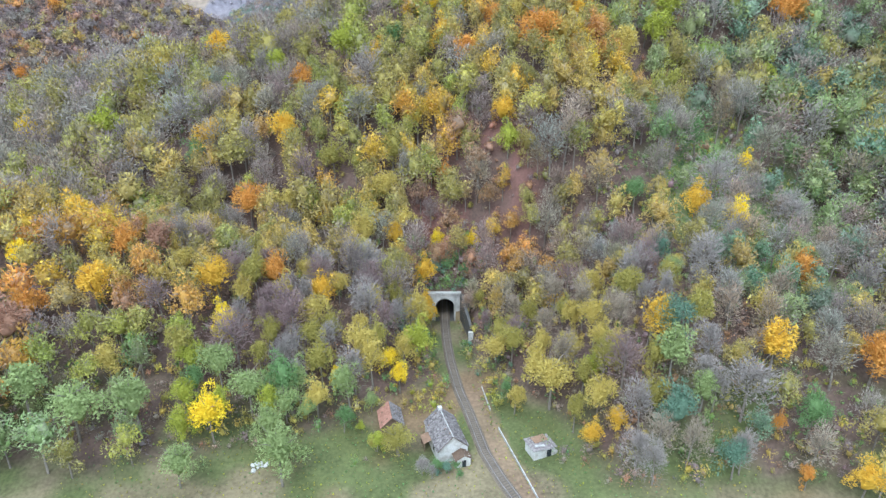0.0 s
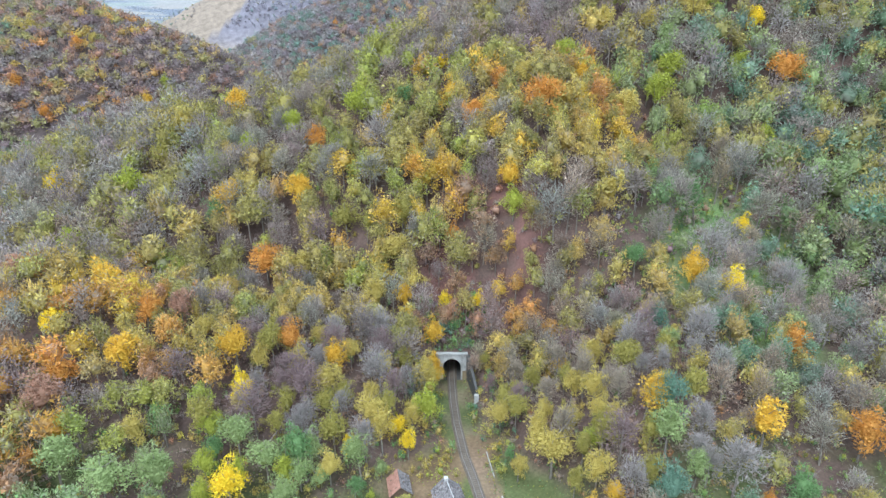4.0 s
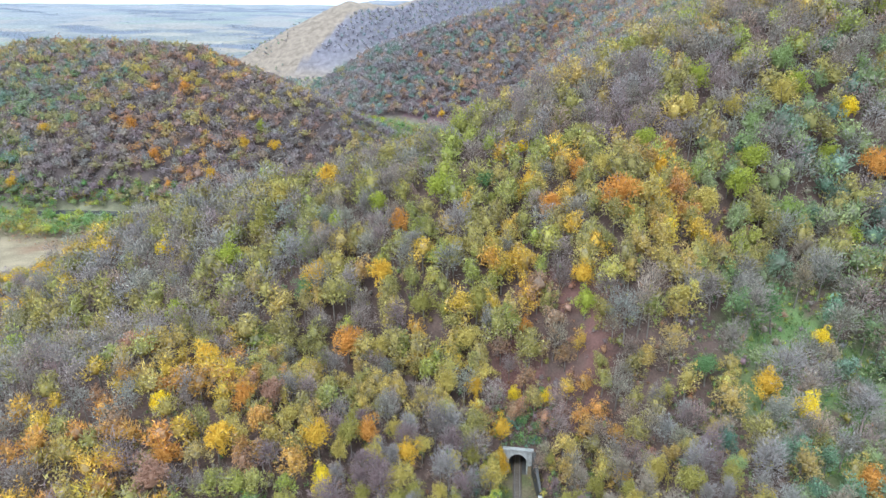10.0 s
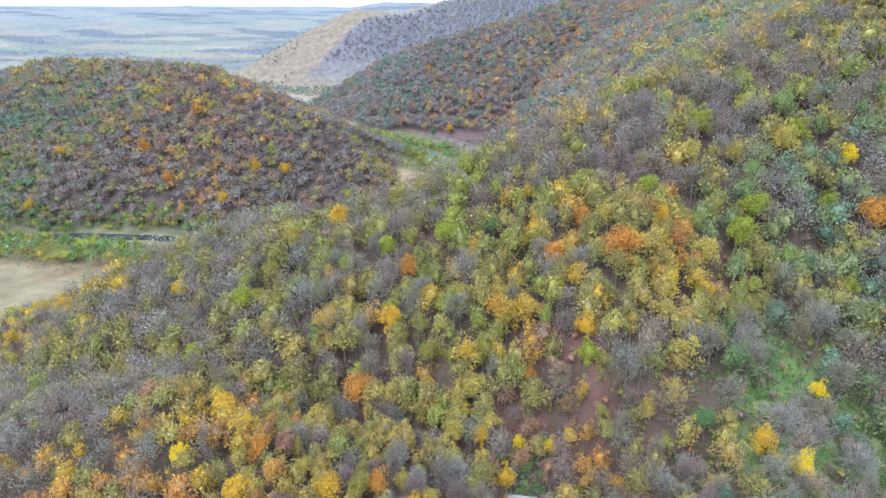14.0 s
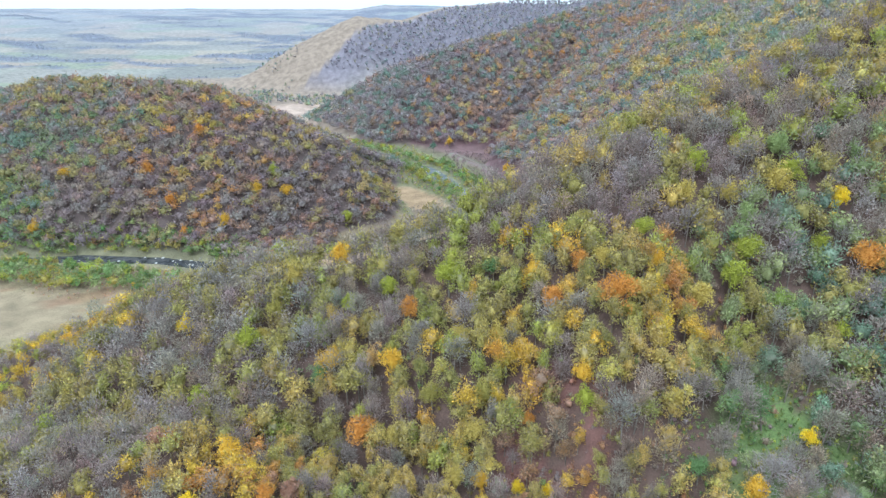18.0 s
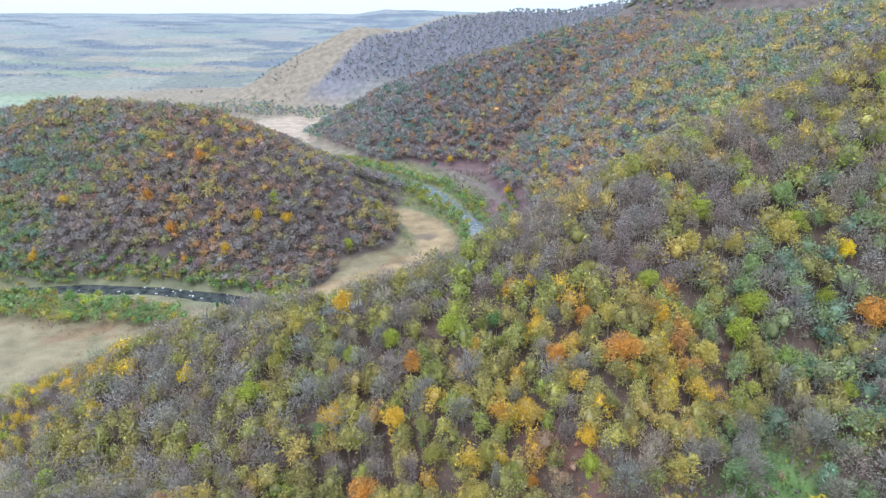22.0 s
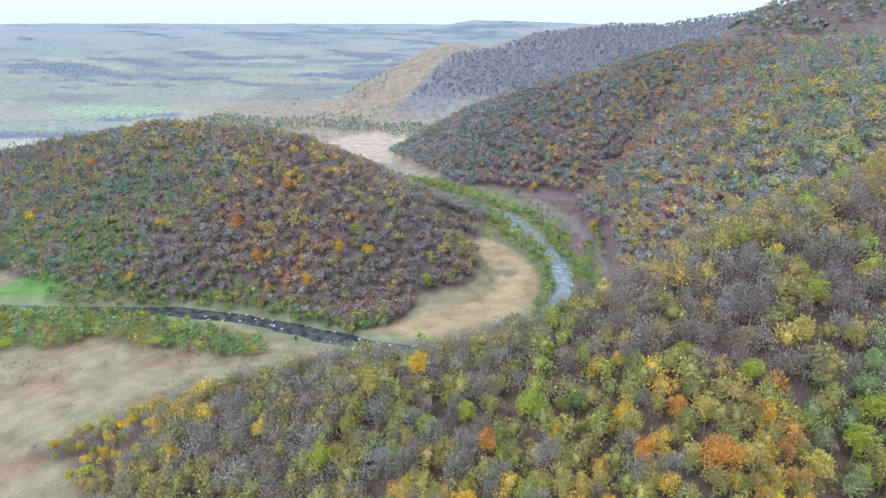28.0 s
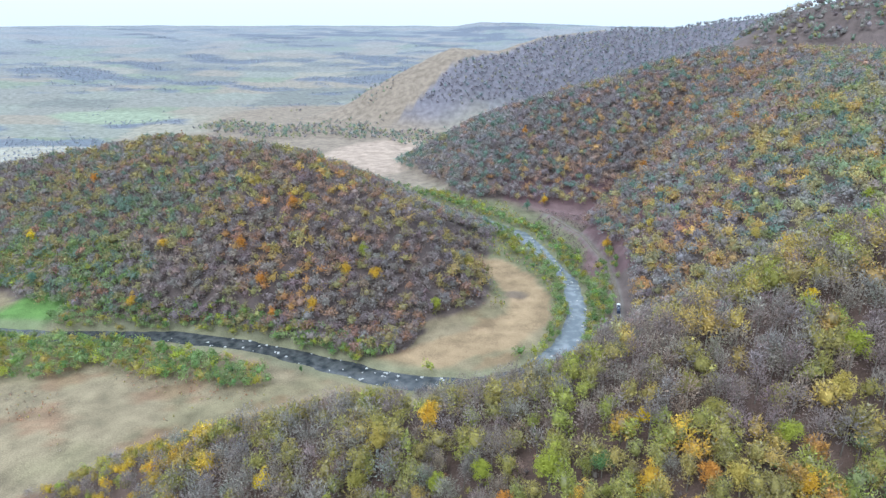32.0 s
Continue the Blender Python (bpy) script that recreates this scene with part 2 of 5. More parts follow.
# crest lines: x, y, height; then the fall beside them (linear and growing)
RIDGE_A = [(-330, 195, -6), (-270, 236, 6), (-200, 250, 31), (-140, 258, 52), (-89, 265, 62), (-40, 278, 78), (0, 298, 97), (50, 325, 115), (100, 350, 137), (150, 375, 156), (220, 400, 195), (400, 470, 265), (900, 500, 330)]
BENCH_F = [(-230, 150, 8), (-160, 152, 24), (-90, 150, 24), (-40, 160, 20), (-14, 176, 14)]
SPUR_E = [(120, 270, 72), (82, 163, 30), (50, 118, 17), (38, 98, 0)]
SPUR_R = [(420, 340, 190), (260, 240, 100), (165, 170, 48), (120, 115, 14)]
RIDGE_B = [(-122, 500, 6), (-155, 512, 34), (-195, 527, 62), (-240, 550, 78), (-320, 572, 103), (-400, 590, 106), (-500, 600, 106), (-590, 600, 90), (-700, 590, 68), (-850, 560, 50), (-1100, 560, 20)]
RIDGE_C = [(-400, 985, 0), (-335, 1000, 34), (-268, 1010, 74), (-200, 1010, 100), (-110, 1040, 128), (80, 1120, 178), (225, 960, 190), (260, 760, 190), (330, 590, 207), (450, 520, 250), (900, 560, 340)]
RIDGE_C2 = [(80, 1120, 178), (230, 1230, 250), (600, 1300, 350)]
RIDGE_D = [(-800, 1400, 8), (-700, 1450, 40), (-587, 1516, 112), (-470, 1590, 172), (-370, 1680, 160), (-290, 1800, 190), (-150, 2040, 208), (60, 2200, 205), (250, 2330, 235), (900, 2400, 300)]
RANGE_G = [(-2600, 4250, 90), (-1700, 4450, 150), (-1140, 4610, 235), (-700, 4700, 225), (100, 4750, 190), (600, 4750, 150)]
RIVER = [(-1100, 250, -1.0), (-600, 330, -0.4), (-431, 366, 0.0), (-345, 392, 0.4), (-279, 397, 0.8), (-218, 390, 1.2), (-159, 382, 1.7), (-105, 386, 2.4), (-70, 410, 3.2),
         (-50, 455, 4.0), (-46, 510, 4.6), (-60, 579, 5.0), (-91, 637, 5.4), (-129, 700, 5.8), (-175, 730, 6.0), (-266, 792, 6.2), (-400, 850, 6.4), (-900, 900, 6.4)]
SAND = [(-176, 384, 3.2), (-150, 404, 4), (-128, 432, 4.6), (-100, 455, 5), (-86, 490, 5.4), (-90, 530, 5.8), (-108, 565, 6), (-135, 592, 6)]
TRACK = [(76, 0), (44, 40), (22, 75), (12, 97), (9, 105), (6, 119), (4, 127), (2, 140), (1, 151), (0.5, 163), (0.5, 200)]
TRACK_FAR = [(-9, 430, 10.5), (-14, 487, 11), (-17, 539, 11), (-22, 575, 11), (-31, 623, 11), (-60, 700, 11), (-110, 770, 11.5)]


def track_x(y):
    ys, xs = [p[1] for p in TRACK], [p[0] for p in TRACK]
    return np.interp(y, ys, xs)


def river_width(x, y):
    return 8.5 + 2 * waves(x, y, 60, 2.0) + (-1.6) * smooth(405, 460, y)


def height(x, y):
    x, y = np.asarray(x, float), np.asarray(y, float)
    far = np.hypot(x, y)
    floor = 4.5 * smooth(170, 260, y) + 3.5 * smooth(380, 560, y) + 0.8 * waves(x, y, 45, 1.0) * smooth(180, 300, y)
    floor = floor + 7 * waves(x, y, 260, 3.0) * smooth(900, 1600, far) + 200 * smooth(1500, 5400, far)
    floor = floor - 2.5 * smooth(60, -60, y)
    layers = [floor]
    for line, a, b in ((RIDGE_A, 0.33, 0.0029), (BENCH_F, 0.28, 0.003), (SPUR_E, 0.28, 0.004), (SPUR_R, 0.30, 0.002), (RIDGE_B, 0.40, 0.0006),
                       (RIDGE_C, 0.30, 0.0008), (RIDGE_C2, 0.3, 0.001), (RIDGE_D, 0.42, 0.0008), (RANGE_G, 0.10, 0.0001)):
        d, z = along(line, x, y)
        layers.append(z - a * (np.sqrt(d * d + 64) - 8) - b * d * d)
    top = np.max(layers, axis=0)
    z = top + 4 * np.log(np.sum(np.exp((np.array(layers) - top) / 4), axis=0)) - 1.0
    z = z + 18 * np.exp(-((x - 38) ** 2 + (y - 217) ** 2) / 1300) + 5 * np.exp(-((x + 35) ** 2 + (y - 222) ** 2) / 900) - 8 * np.exp(-((x - 96) ** 2 + (y - 190) ** 2) / 900)
    z = z + 9 * np.exp(-((x + 122) ** 2 + (y - 172) ** 2) / 900)
    z = z + 16 * np.exp(-(x - 35) ** 2 / 1200 - (y - 191) ** 2 / 350)
    # the far side of the crest falls off steeply towards the river bend
    z = z - 0.2 * np.maximum(y - 288, 0) * smooth(-130, -80, x) * smooth(0, -35, x) * smooth(430, 380, y) * (z > 8)
    hilly = smooth(6, 25, z)
    z = z + hilly * (2.2 * waves(x, y, 22, 0.5) + 1.0 * waves(x, y, 8, 4.0))
    d, rz = along(RIVER, x, y)
    w = river_width(x, y)
    z = np.where(d < 60, np.minimum(z, rz + 1.2 + 0.2 * np.maximum(d - w, 0) + 0.03 * np.maximum(d - w, 0) ** 2), z)
    z = z - (z - (rz - 1.0)) * smooth(w + 4, w - 1, d)
    d, sz = along(SAND, x, y)
    z = np.where(d < 50, np.minimum(z, sz + 0.5 * waves(x, y, 11, 1.5) + 0.55 * np.maximum(d - 15, 0)), z)
    d, tz = along(TRACK_FAR, x, y)
    z = z + (tz - 0.3 - z) * smooth(11, 4, d)
    dx = np.abs(x - track_x(y))
    cut = np.maximum(dx - 4.2, 0) * 1.0 + 0.05 * np.maximum(dx - 4.2, 0) ** 2
    z = np.where((y < 163.2) & (y > -80), np.minimum(z, cut - 0.25), z)
    flat = smooth(30, 18, np.hypot(x - 4, (y - 103) * 1.0))
    z = z + (-0.25 - z) * flat * (y < 130)
    z = np.where((y >= 163.2) & (y < 190) & (np.abs(x - 0.5) < 5.5), np.clip(z, 8.88 + 0.3 * (y - 163.5), 8.88 + 0.75 * np.maximum(y - 163.5, 0)), z)
    return z


def lines(*spans):
    out = []
    for a, b, step in spans:
        out.extend(np.arange(a, b, step))
    return np.array(out)


gx = lines((-4900, -3000, 90), (-3000, -1400, 36), (-1400, -700, 18), (-700, -250, 8), (-250, -20, 4), (-20, 30, 1.4), (30, 140, 4), (140, 420, 12), (420, 1500, 60), (1500, 3200, 200))
gy = lines((-900, -100, 80), (-100, 84, 8), (84, 172, 1.5), (172, 330, 4), (330, 720, 5), (720, 1300, 12), (1300, 2500, 30), (2500, 5000, 60))
GX, GY = np.meshgrid(gx, gy)
GZ = height(GX, GY)


def wooded(x, y):
    """How much forest stands here, 0 to 1."""
    d, _ = along(RIVER, x, y)
    f = np.zeros(np.shape(x))
    for line, reach in ((RIDGE_A, 0), (BENCH_F, 0), (SPUR_E, 0), (SPUR_R, 0), (RIDGE_B, 0), (RIDGE_C, 0), (RIDGE_C2, 0)):
        dd, z = along(line, x, y)
        f = np.maximum(f, dd < 400)
    z = height(x, y)
    base = 4.5 * smooth(170, 260, y) + 3.5 * smooth(380, 560, y)
    foot = (along(RIDGE_B, x, y)[0] < 190) & (x < -158 + 14 * waves(x, y, 16, 2.0)) & (y > 392)
    return np.where(foot, 1.0, f * smooth(0.8, 2.5, z - base)) * (d > 13) * (along(SAND, x, y)[0] > 17)


def copses(x, y):
    """Where woods stand on the plain: above about 0.4."""
    big = 0.9 * smooth(1.25, 0.75, np.hypot((x + 1750) / 480, (y - 1830) / 190)) + 0.9 * smooth(1.25, 0.8, np.hypot((x + 690) / 110, (y - 1190) / 150))
    return big + waves(x, y * 1.8, 150, 2.0) + 0.8 * waves(x * 0.7, y, 420, 9.0) + 0.35 * waves(x, y, 40, 5.0)


def ground_tint(x, y, z):
    n = lambda size, seed: 0.5 + 0.5 * waves(x, y, size, seed)
    dry, green, litter = np.array((0.27, 0.215, 0.135)), np.array((0.105, 0.145, 0.042)), np.array((0.125, 0.085, 0.07))
    # pale: a blue-grey haze tone for far ground
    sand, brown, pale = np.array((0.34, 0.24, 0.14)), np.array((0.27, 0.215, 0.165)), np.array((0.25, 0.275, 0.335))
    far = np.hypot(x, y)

    def mix(a, b, f):
        return a + (b - a) * np.clip(f, 0, 1)[..., None]
    c = np.broadcast_to(dry, (*x.shape, 3)).copy()
    c = mix(c, np.array((0.25, 0.155, 0.095)), smooth(0.58, 0.74, n(14, 2.2)) * 0.8 * (far < 700))
    c = mix(c, green, smooth(0.5, 0.8, n(25, 5.0)) * 0.15 * (far < 900))
    c = mix(c, green, (y < 165) * (y > -200) * (0.80 - 0.68 * smooth(0.42, 0.66, n(9, 1.0))))
    c = mix(c, 0.78 * c, (y < 165) * (y > -200))
    fu, fv = np.floor((0.9 * x + 0.35 * y) / 190 + 0.15 * waves(x, y, 90, 1.0)), np.floor((0.9 * y - 0.3 * x) / 130)
    pick = np.sin(fu * 127.1 + fv * 311.7) * 43758.5
    pick = pick - np.floor(pick)
    fields = np.array(((0.31, 0.28, 0.22), (0.23, 0.25, 0.18), (0.25, 0.24, 0.21), (0.29, 0.25, 0.20), (0.20, 0.20, 0.18), (0.26, 0.26, 0.22)))
    c = mix(c, fields[(pick * 6).astype(int)], smooth(700, 1200, far))
    # Distance haze painted into the ground tint, on copse floors too.
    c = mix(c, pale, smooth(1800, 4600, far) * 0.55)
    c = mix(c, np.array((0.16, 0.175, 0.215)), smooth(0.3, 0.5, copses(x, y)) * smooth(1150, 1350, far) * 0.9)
    c = mix(c, np.array((0.28, 0.31, 0.22)), smooth(1.1, 0.9, np.hypot((x + 1270) / 170, (y - 1300) / 90)))
    c = mix(c, np.array((0.38, 0.35, 0.29)), smooth(1.1, 0.9, np.hypot((x + 1010) / 190, (y - 860) / 120)))
    c = mix(c, litter, wooded(x, y) * (y < 1330))
    c = mix(c, np.array((0.15, 0.115, 0.105)), wooded(x, y) * (y > 380) * (y < 1330))
    c = mix(c, green * 0.8, wooded(x, y) * smooth(124, 104, y) * smooth(0.25, 0.6, n(8, 6.0)) * 0.8)
    c = mix(c, np.array((0.17, 0.105, 0.11)), (x > -30 - 0.55 * (y - 560)) * (y > 585) * (y < 860) * (x < 80) * 0.9)
    c = mix(c, np.array((0.16, 0.24, 0.08)), smooth(34, 16, np.hypot((x - 92) / 1.0, (y - 182) / 1.6)) * smooth(0.3, 0.6, n(7, 3.0)) * 0.9)
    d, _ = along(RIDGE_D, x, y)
    # Ground under these far woods matches their haze-tinted colour.
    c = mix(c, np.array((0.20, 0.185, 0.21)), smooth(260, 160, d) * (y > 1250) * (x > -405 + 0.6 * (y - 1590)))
    c = mix(c, brown, smooth(260, 180, d) * (y > 1200) * (x < -405 + 0.6 * (y - 1590)))
    beach = smooth(21, 14, along(SAND, x, y)[0] + 4 * waves(x, y, 12, 3.0)) * smooth(11, 15, along(RIVER, x, y)[0])
    c = mix(c, sand, beach)
    c = mix(c, np.array((0.20, 0.15, 0.11)), smooth(1.1, 0.7, np.hypot((x + 102) / 12, (y - 534) / 9) + 0.25 * waves(x, y, 5, 1.0)))
    c = mix(c, brown, smooth(420, 330, np.hypot((x + 560) * 1.0, (y - 1080) * 1.25)) * (far > 850))
    c = mix(c, np.array((0.42, 0.32, 0.25)), smooth(150, 110, np.hypot((x + 440) * 1.2, (y - 1060) * 0.8)))
    c = mix(c, np.array((0.13, 0.22, 0.06)), smooth(30, 24, np.hypot((x + 478) * 0.9, y - 385)))
    c = mix(c, np.array((0.24, 0.165, 0.11)), smooth(3.6, 2.2, np.abs(x - track_x(y) - 3.0)) * smooth(136, 122, y) * (y > 60) * 0.85)
    c = mix(c, np.array((0.19, 0.165, 0.145)), smooth(5.5, 3, along(TRACK_FAR, x, y)[0]))
    side = (x > -420) * (x < -50) * (y > 520) * (y < 850) * smooth(90, 60, along(RIVER, x, y)[0]) * (wooded(x, y) < 0.5) * (along(SAND, x, y)[0] > 19)
    c = mix(c, np.array((0.165, 0.17, 0.09)), side * 0.8)
    c = mix(c, np.array((0.19, 0.10, 0.085)), smooth(26, 14, np.hypot(x - 10, (y - 186) / 1.3)) * smooth(0.3, 0.6, n(6, 2.0)) * (y > 168))
    d, _ = along(RIVER, x, y)
    c = mix(c, np.array((0.20, 0.20, 0.12)), smooth(24, 14, d) * (far < 1200) * 0.75)
    return c


nxg, nyg = len(gx), len(gy)
ii, jj = np.meshgrid(np.arange(nxg - 1), np.arange(nyg - 1))
q0 = (jj * nxg + ii).ravel()
quads = np.stack([q0, q0 + 1, q0 + nxg + 1, q0 + nxg], 1)
cx, cy = (gx[:-1] + gx[1:]) / 2, (gy[:-1] + gy[1:]) / 2
CX, CY = np.meshgrid(cx, cy)
mouth = ((np.abs(CX - 0.5) < 3.4) & (CY > 162.2) & (CY < 164.2)).ravel()
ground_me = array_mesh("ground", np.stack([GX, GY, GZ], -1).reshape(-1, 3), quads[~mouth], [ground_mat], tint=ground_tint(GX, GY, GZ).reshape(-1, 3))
ground_me.polygons.foreach_set("use_smooth", np.ones(len(ground_me.polygons), bool))
ground = tagged(new("ground", ground_me), "valley floor, leaf-littered wooded slopes and distant farmland paled by painted haze", "ground", kind="structure")

# the river: one ribbon that follows its bed
rv, rf = [], []
pts = []
for (ax, ay, az), (bx, by, bz) in zip(RIVER, RIVER[1:]):
    steps = max(2, int(math.hypot(bx - ax, by - ay) / 8))
    pts += [(ax + (bx - ax) * k / steps, ay + (by - ay) * k / steps, az + (bz - az) * k / steps) for k in range(steps)]
for i, (x, y, z) in enumerate(pts):
    a, b = pts[max(i - 1, 0)], pts[min(i + 1, len(pts) - 1)]
    t = Vector((b[0] - a[0], b[1] - a[1], 0)).normalized()
    w = float(river_width(x, y)) + 2.5
    rv += [(x - t.y * w, y + t.x * w, z), (x + t.y * w, y - t.x * w, z)]
    if i:
        rf.append((2 * i - 2, 2 * i - 1, 2 * i + 1, 2 * i))
river = tagged(new("water", array_mesh("water", np.array(rv), np.array(rf), [water_mat])), "shallow grey river with stones and ripples, its far reach partly tinted as reflected sky", "river", kind="structure")


# ---- trees ----
def tube(v, f, a, b, ra, rb, sides=3):
    """Adds a tapered limb from a to b."""
    a, b = np.array(a, float), np.array(b, float)
    d = (b - a) / (np.linalg.norm(b - a) + 1e-9)
    u = np.cross(d, (0.3, 0.9, 0.2))
    u /= np.linalg.norm(u)
    w = np.cross(d, u)
    k = len(v)
    for p, r in ((a, ra), (b, rb)):
        for s in range(sides):
            an = 2 * math.pi * s / sides
            v.append(p + r * (math.cos(an) * u + math.sin(an) * w))
    for s in range(sides):
        n = (s + 1) % sides
        f.append((k + s, k + n, k + sides + n))
        f.append((k + s, k + sides + n, k + sides + s))


def make_tree(rng, bare, leaves, size, wide=1.0, limbs=6, sides=4, core=(7, 4), low=3.2, heart=0.55, lobes=7, sprays=0.45):
    """A tree 12 m high: arrays of its wood and of its crown. Leafy crowns are lumpy and dense, bare ones a dome of twigs."""
    wv, wf, cv, cf = [], [], [], []
    lean = rng.normal(0, 0.35, 2)
    top = np.array((lean[0], lean[1], 9.5))
    fork = np.array((lean[0] * 0.4, lean[1] * 0.4, rng.uniform(3.2, 4.5)))
    if limbs or low > 2.5:
        tube(wv, wf, (0, 0, -0.8), fork, 0.20, 0.14, sides)
        tube(wv, wf, fork, top, 0.14, 0.04, 3)
    for i in range(limbs):
        an = 2 * math.pi * (i + rng.uniform(-0.3, 0.3)) / max(limbs, 1)
        s = fork + (top - fork) * rng.uniform(0.0, 0.7)
        r = rng.uniform(1.5, 2.7) * wide
        e = s + np.array((math.cos(an) * r, math.sin(an) * r, rng.uniform(1.6, 3.8)))
        e[2] = min(e[2], 10.8)
        tube(wv, wf, s, e, 0.075, 0.02, 3)
    mid = np.array((lean[0], lean[1], (12 + low) / 2))
    half = np.array((3.2 * wide, 3.2 * wide, (12 - low) / 2 * 1.12))
    lumps = rng.normal(0, 1, (9, 3))
    lumps /= np.linalg.norm(lumps, axis=1)[:, None]
    gain = rng.uniform(0.08, 0.62, 9)

    def reach(d):
        dots = np.clip((d @ lumps.T - 0.55) / 0.45, 0, 1)
        pear = 1.0 - 0.2 * np.maximum(d[..., 2], 0) ** 2
        return (0.60 + np.max(gain * dots * (2 - dots), axis=-1)) * pear

    def unit(v):
        return v / (np.linalg.norm(v, axis=1)[:, None] + 1e-9)
    if not bare:
        seg, rings = core
        grid = []
        for r in range(1, rings + 1):
            th = math.pi * r / (rings + 1)
            for q in range(seg):
                ph = 2 * math.pi * (q + 0.5 * (r % 2)) / seg
                d = np.array((math.sin(th) * math.cos(ph), math.sin(th) * math.sin(ph), math.cos(th)))
                grid.append(mid + d * half * reach(d) * heart * rng.uniform(0.85, 1.1))
        cv.append(mid + half * np.array((0, 0, heart * 0.8)))
        cv.extend(grid)
        cv.append(mid - half * np.array((0, 0, heart * 0.8)))
        for q in range(seg):
            n = (q + 1) % seg
            cf.append((0, 1 + q, 1 + n))
            for r in range(rings - 1):
                a, b = 1 + r * seg, 1 + (r + 1) * seg
                cf.append((a + q, b + q, b + n))
                cf.append((a + q, b + n, a + n))
            cf.append((1 + (rings - 1) * seg + n, 1 + (rings - 1) * seg + q, len(cv) - 1))
    d = unit(rng.normal(0, 1, (leaves, 3)))
    turn = (d[:, 2] < -0.45) & (rng.uniform(0, 1, leaves) < 0.7)
    d[turn, 2] *= -1
    u1, u2, u3 = rng.uniform(0, 1, (3, leaves, 1))
    spray = (rng.uniform(0, 1, (leaves, 1)) < sprays)
    if bare:
        at = mid + d * half * reach(d)[:, None] * (0.25 + 0.7 * u1)
        up = unit(d * np.array((0.8, 0.8, 0.5)) + np.array((0, 0, 0.6)) + rng.normal(0, 0.42, (leaves, 3))) * (0.35 + 0.75 * u2)
        side = unit(np.cross(up, rng.normal(0, 1, (leaves, 3)))) * (0.035 + 0.045 * u3) * size
        tri = np.stack([at - side, at + side, at + up], 1)
    else:
        # leaves sit in clumps: small flakes, and longer sprays that point up and out
        ld = unit(rng.normal(0, 1, (lobes, 3)))
        ld[:, 2] = np.where(rng.uniform(0, 1, lobes) < 0.85, np.abs(ld[:, 2]) * 1.25 - 0.6, ld[:, 2])
        lat = mid + ld * half * (reach(ld) * rng.uniform(0.40, 0.86, lobes))[:, None]
        lr = rng.uniform(0.2, 0.42, (lobes, 1)) * (15 / lobes) ** 0.4
        own = np.minimum((np.arange(leaves) * lobes) // max(leaves, 1), lobes - 1)
        at = lat[own] + d * lr[own] * (half * 0.6 + 0.4 * half.mean()) * (0.45 + 0.68 * np.sqrt(u1))
        n = unit(d / half * 2.5 + rng.normal(0, 0.7, (leaves, 3)) + np.array((0, 0, 0.25)))
        u = unit(np.cross(n, rng.normal(0, 1, (leaves, 3))))
        w = np.cross(n, u)
        g = size * (0.55 + 0.6 * u2)
        flake = np.stack([at - u * g * 0.5 - w * g * 0.35, at + u * g * 0.5 - w * g * 0.3, at + w * g * 0.65], 1)
        out = unit(d * 0.8 + np.array((0, 0, 0.45)) + rng.normal(0, 0.4, (leaves, 3))) * size * (1.1 + 1.2 * u3)
        across = unit(np.cross(out, rng.normal(0, 1, (leaves, 3)))) * size * (0.12 + 0.12 * u2)
        needle = np.stack([at - across, at + across, at + out], 1)
        tri = np.where(spray[:, :, None], needle, flake)
    q = len(cv)
    cv = np.concatenate([np.array(cv).reshape(-1, 3), tri.reshape(-1, 3)])
    cf = np.concatenate([np.array(cf, int).reshape(-1, 3), q + np.arange(3 * leaves).reshape(-1, 3)])
    return np.array(wv).reshape(-1, 3), np.array(wf, int).reshape(-1, 3), cv, cf


rng = np.random.default_rng(7)
NEAR = {b: [make_tree(rng, b, 1100 if b else 950, 1.0 if b else 0.44, w, 8 if b else 5, 3, (6, 3), 1.0, 0.36, 24) for w in (0.85, 1.0, 1.15, 1.3)] for b in (False, True)}
SOLO = {b: [make_tree(rng, b, 1600 if b else 2100, 0.75 if b else 0.33, w, 12 if b else 8, 4, (7, 4), 0.7, 0.40, 30) for w in (0.8, 0.95, 1.05, 1.2)] for b in (False, True)}
MID = {b: [make_tree(rng, b, 420 if b else 420, 1.8 if b else 0.66, w, 3 if b else 2, 3, (5, 2), 1.2, 0.40, 14) for w in (1.1, 1.3, 1.5)] for b in (False, True)}
DIM = {b: [make_tree(rng, False, 100, 1.0, w, 0, 3, (5, 2), 1.0, 0.45, 9, 0.3) for w in (1.25, 1.45, 1.7)] for b in (False, True)}
FUZZ = {b: [make_tree(rng, False, 130, 1.25, w, 0, 3, (5, 2), 1.0, 0.38, 16, 0.25) for w in (1.5, 1.8, 2.1)] for b in (False, True)}
SPECK = {b: [make_tree(rng, False, 24, 2.0, w, 0, 3, (5, 2), 1.0, 0.5, 5, 0.2) for w in (1.6, 1.9, 2.3)] for b in (False, True)}
BUSH = {b: [make_tree(rng, False, 84, 1.15, w, 0, 3, (5, 2), 0.0, 0.32, 10, 0.4) for w in (1.4, 1.8, 2.2)] for b in (False, True)}
PARTNER = {"olive": "ochre", "lime": "olive", "ochre": "gold", "gold": "yellow", "yellow": "gold", "orange": "gold", "rust": "orange", "green": "lime", "willow": "green", "teal": "green",
           "grey": "fawn", "plum": "grey", "fawn": "rust"}
SPECIES = list(LEAF)

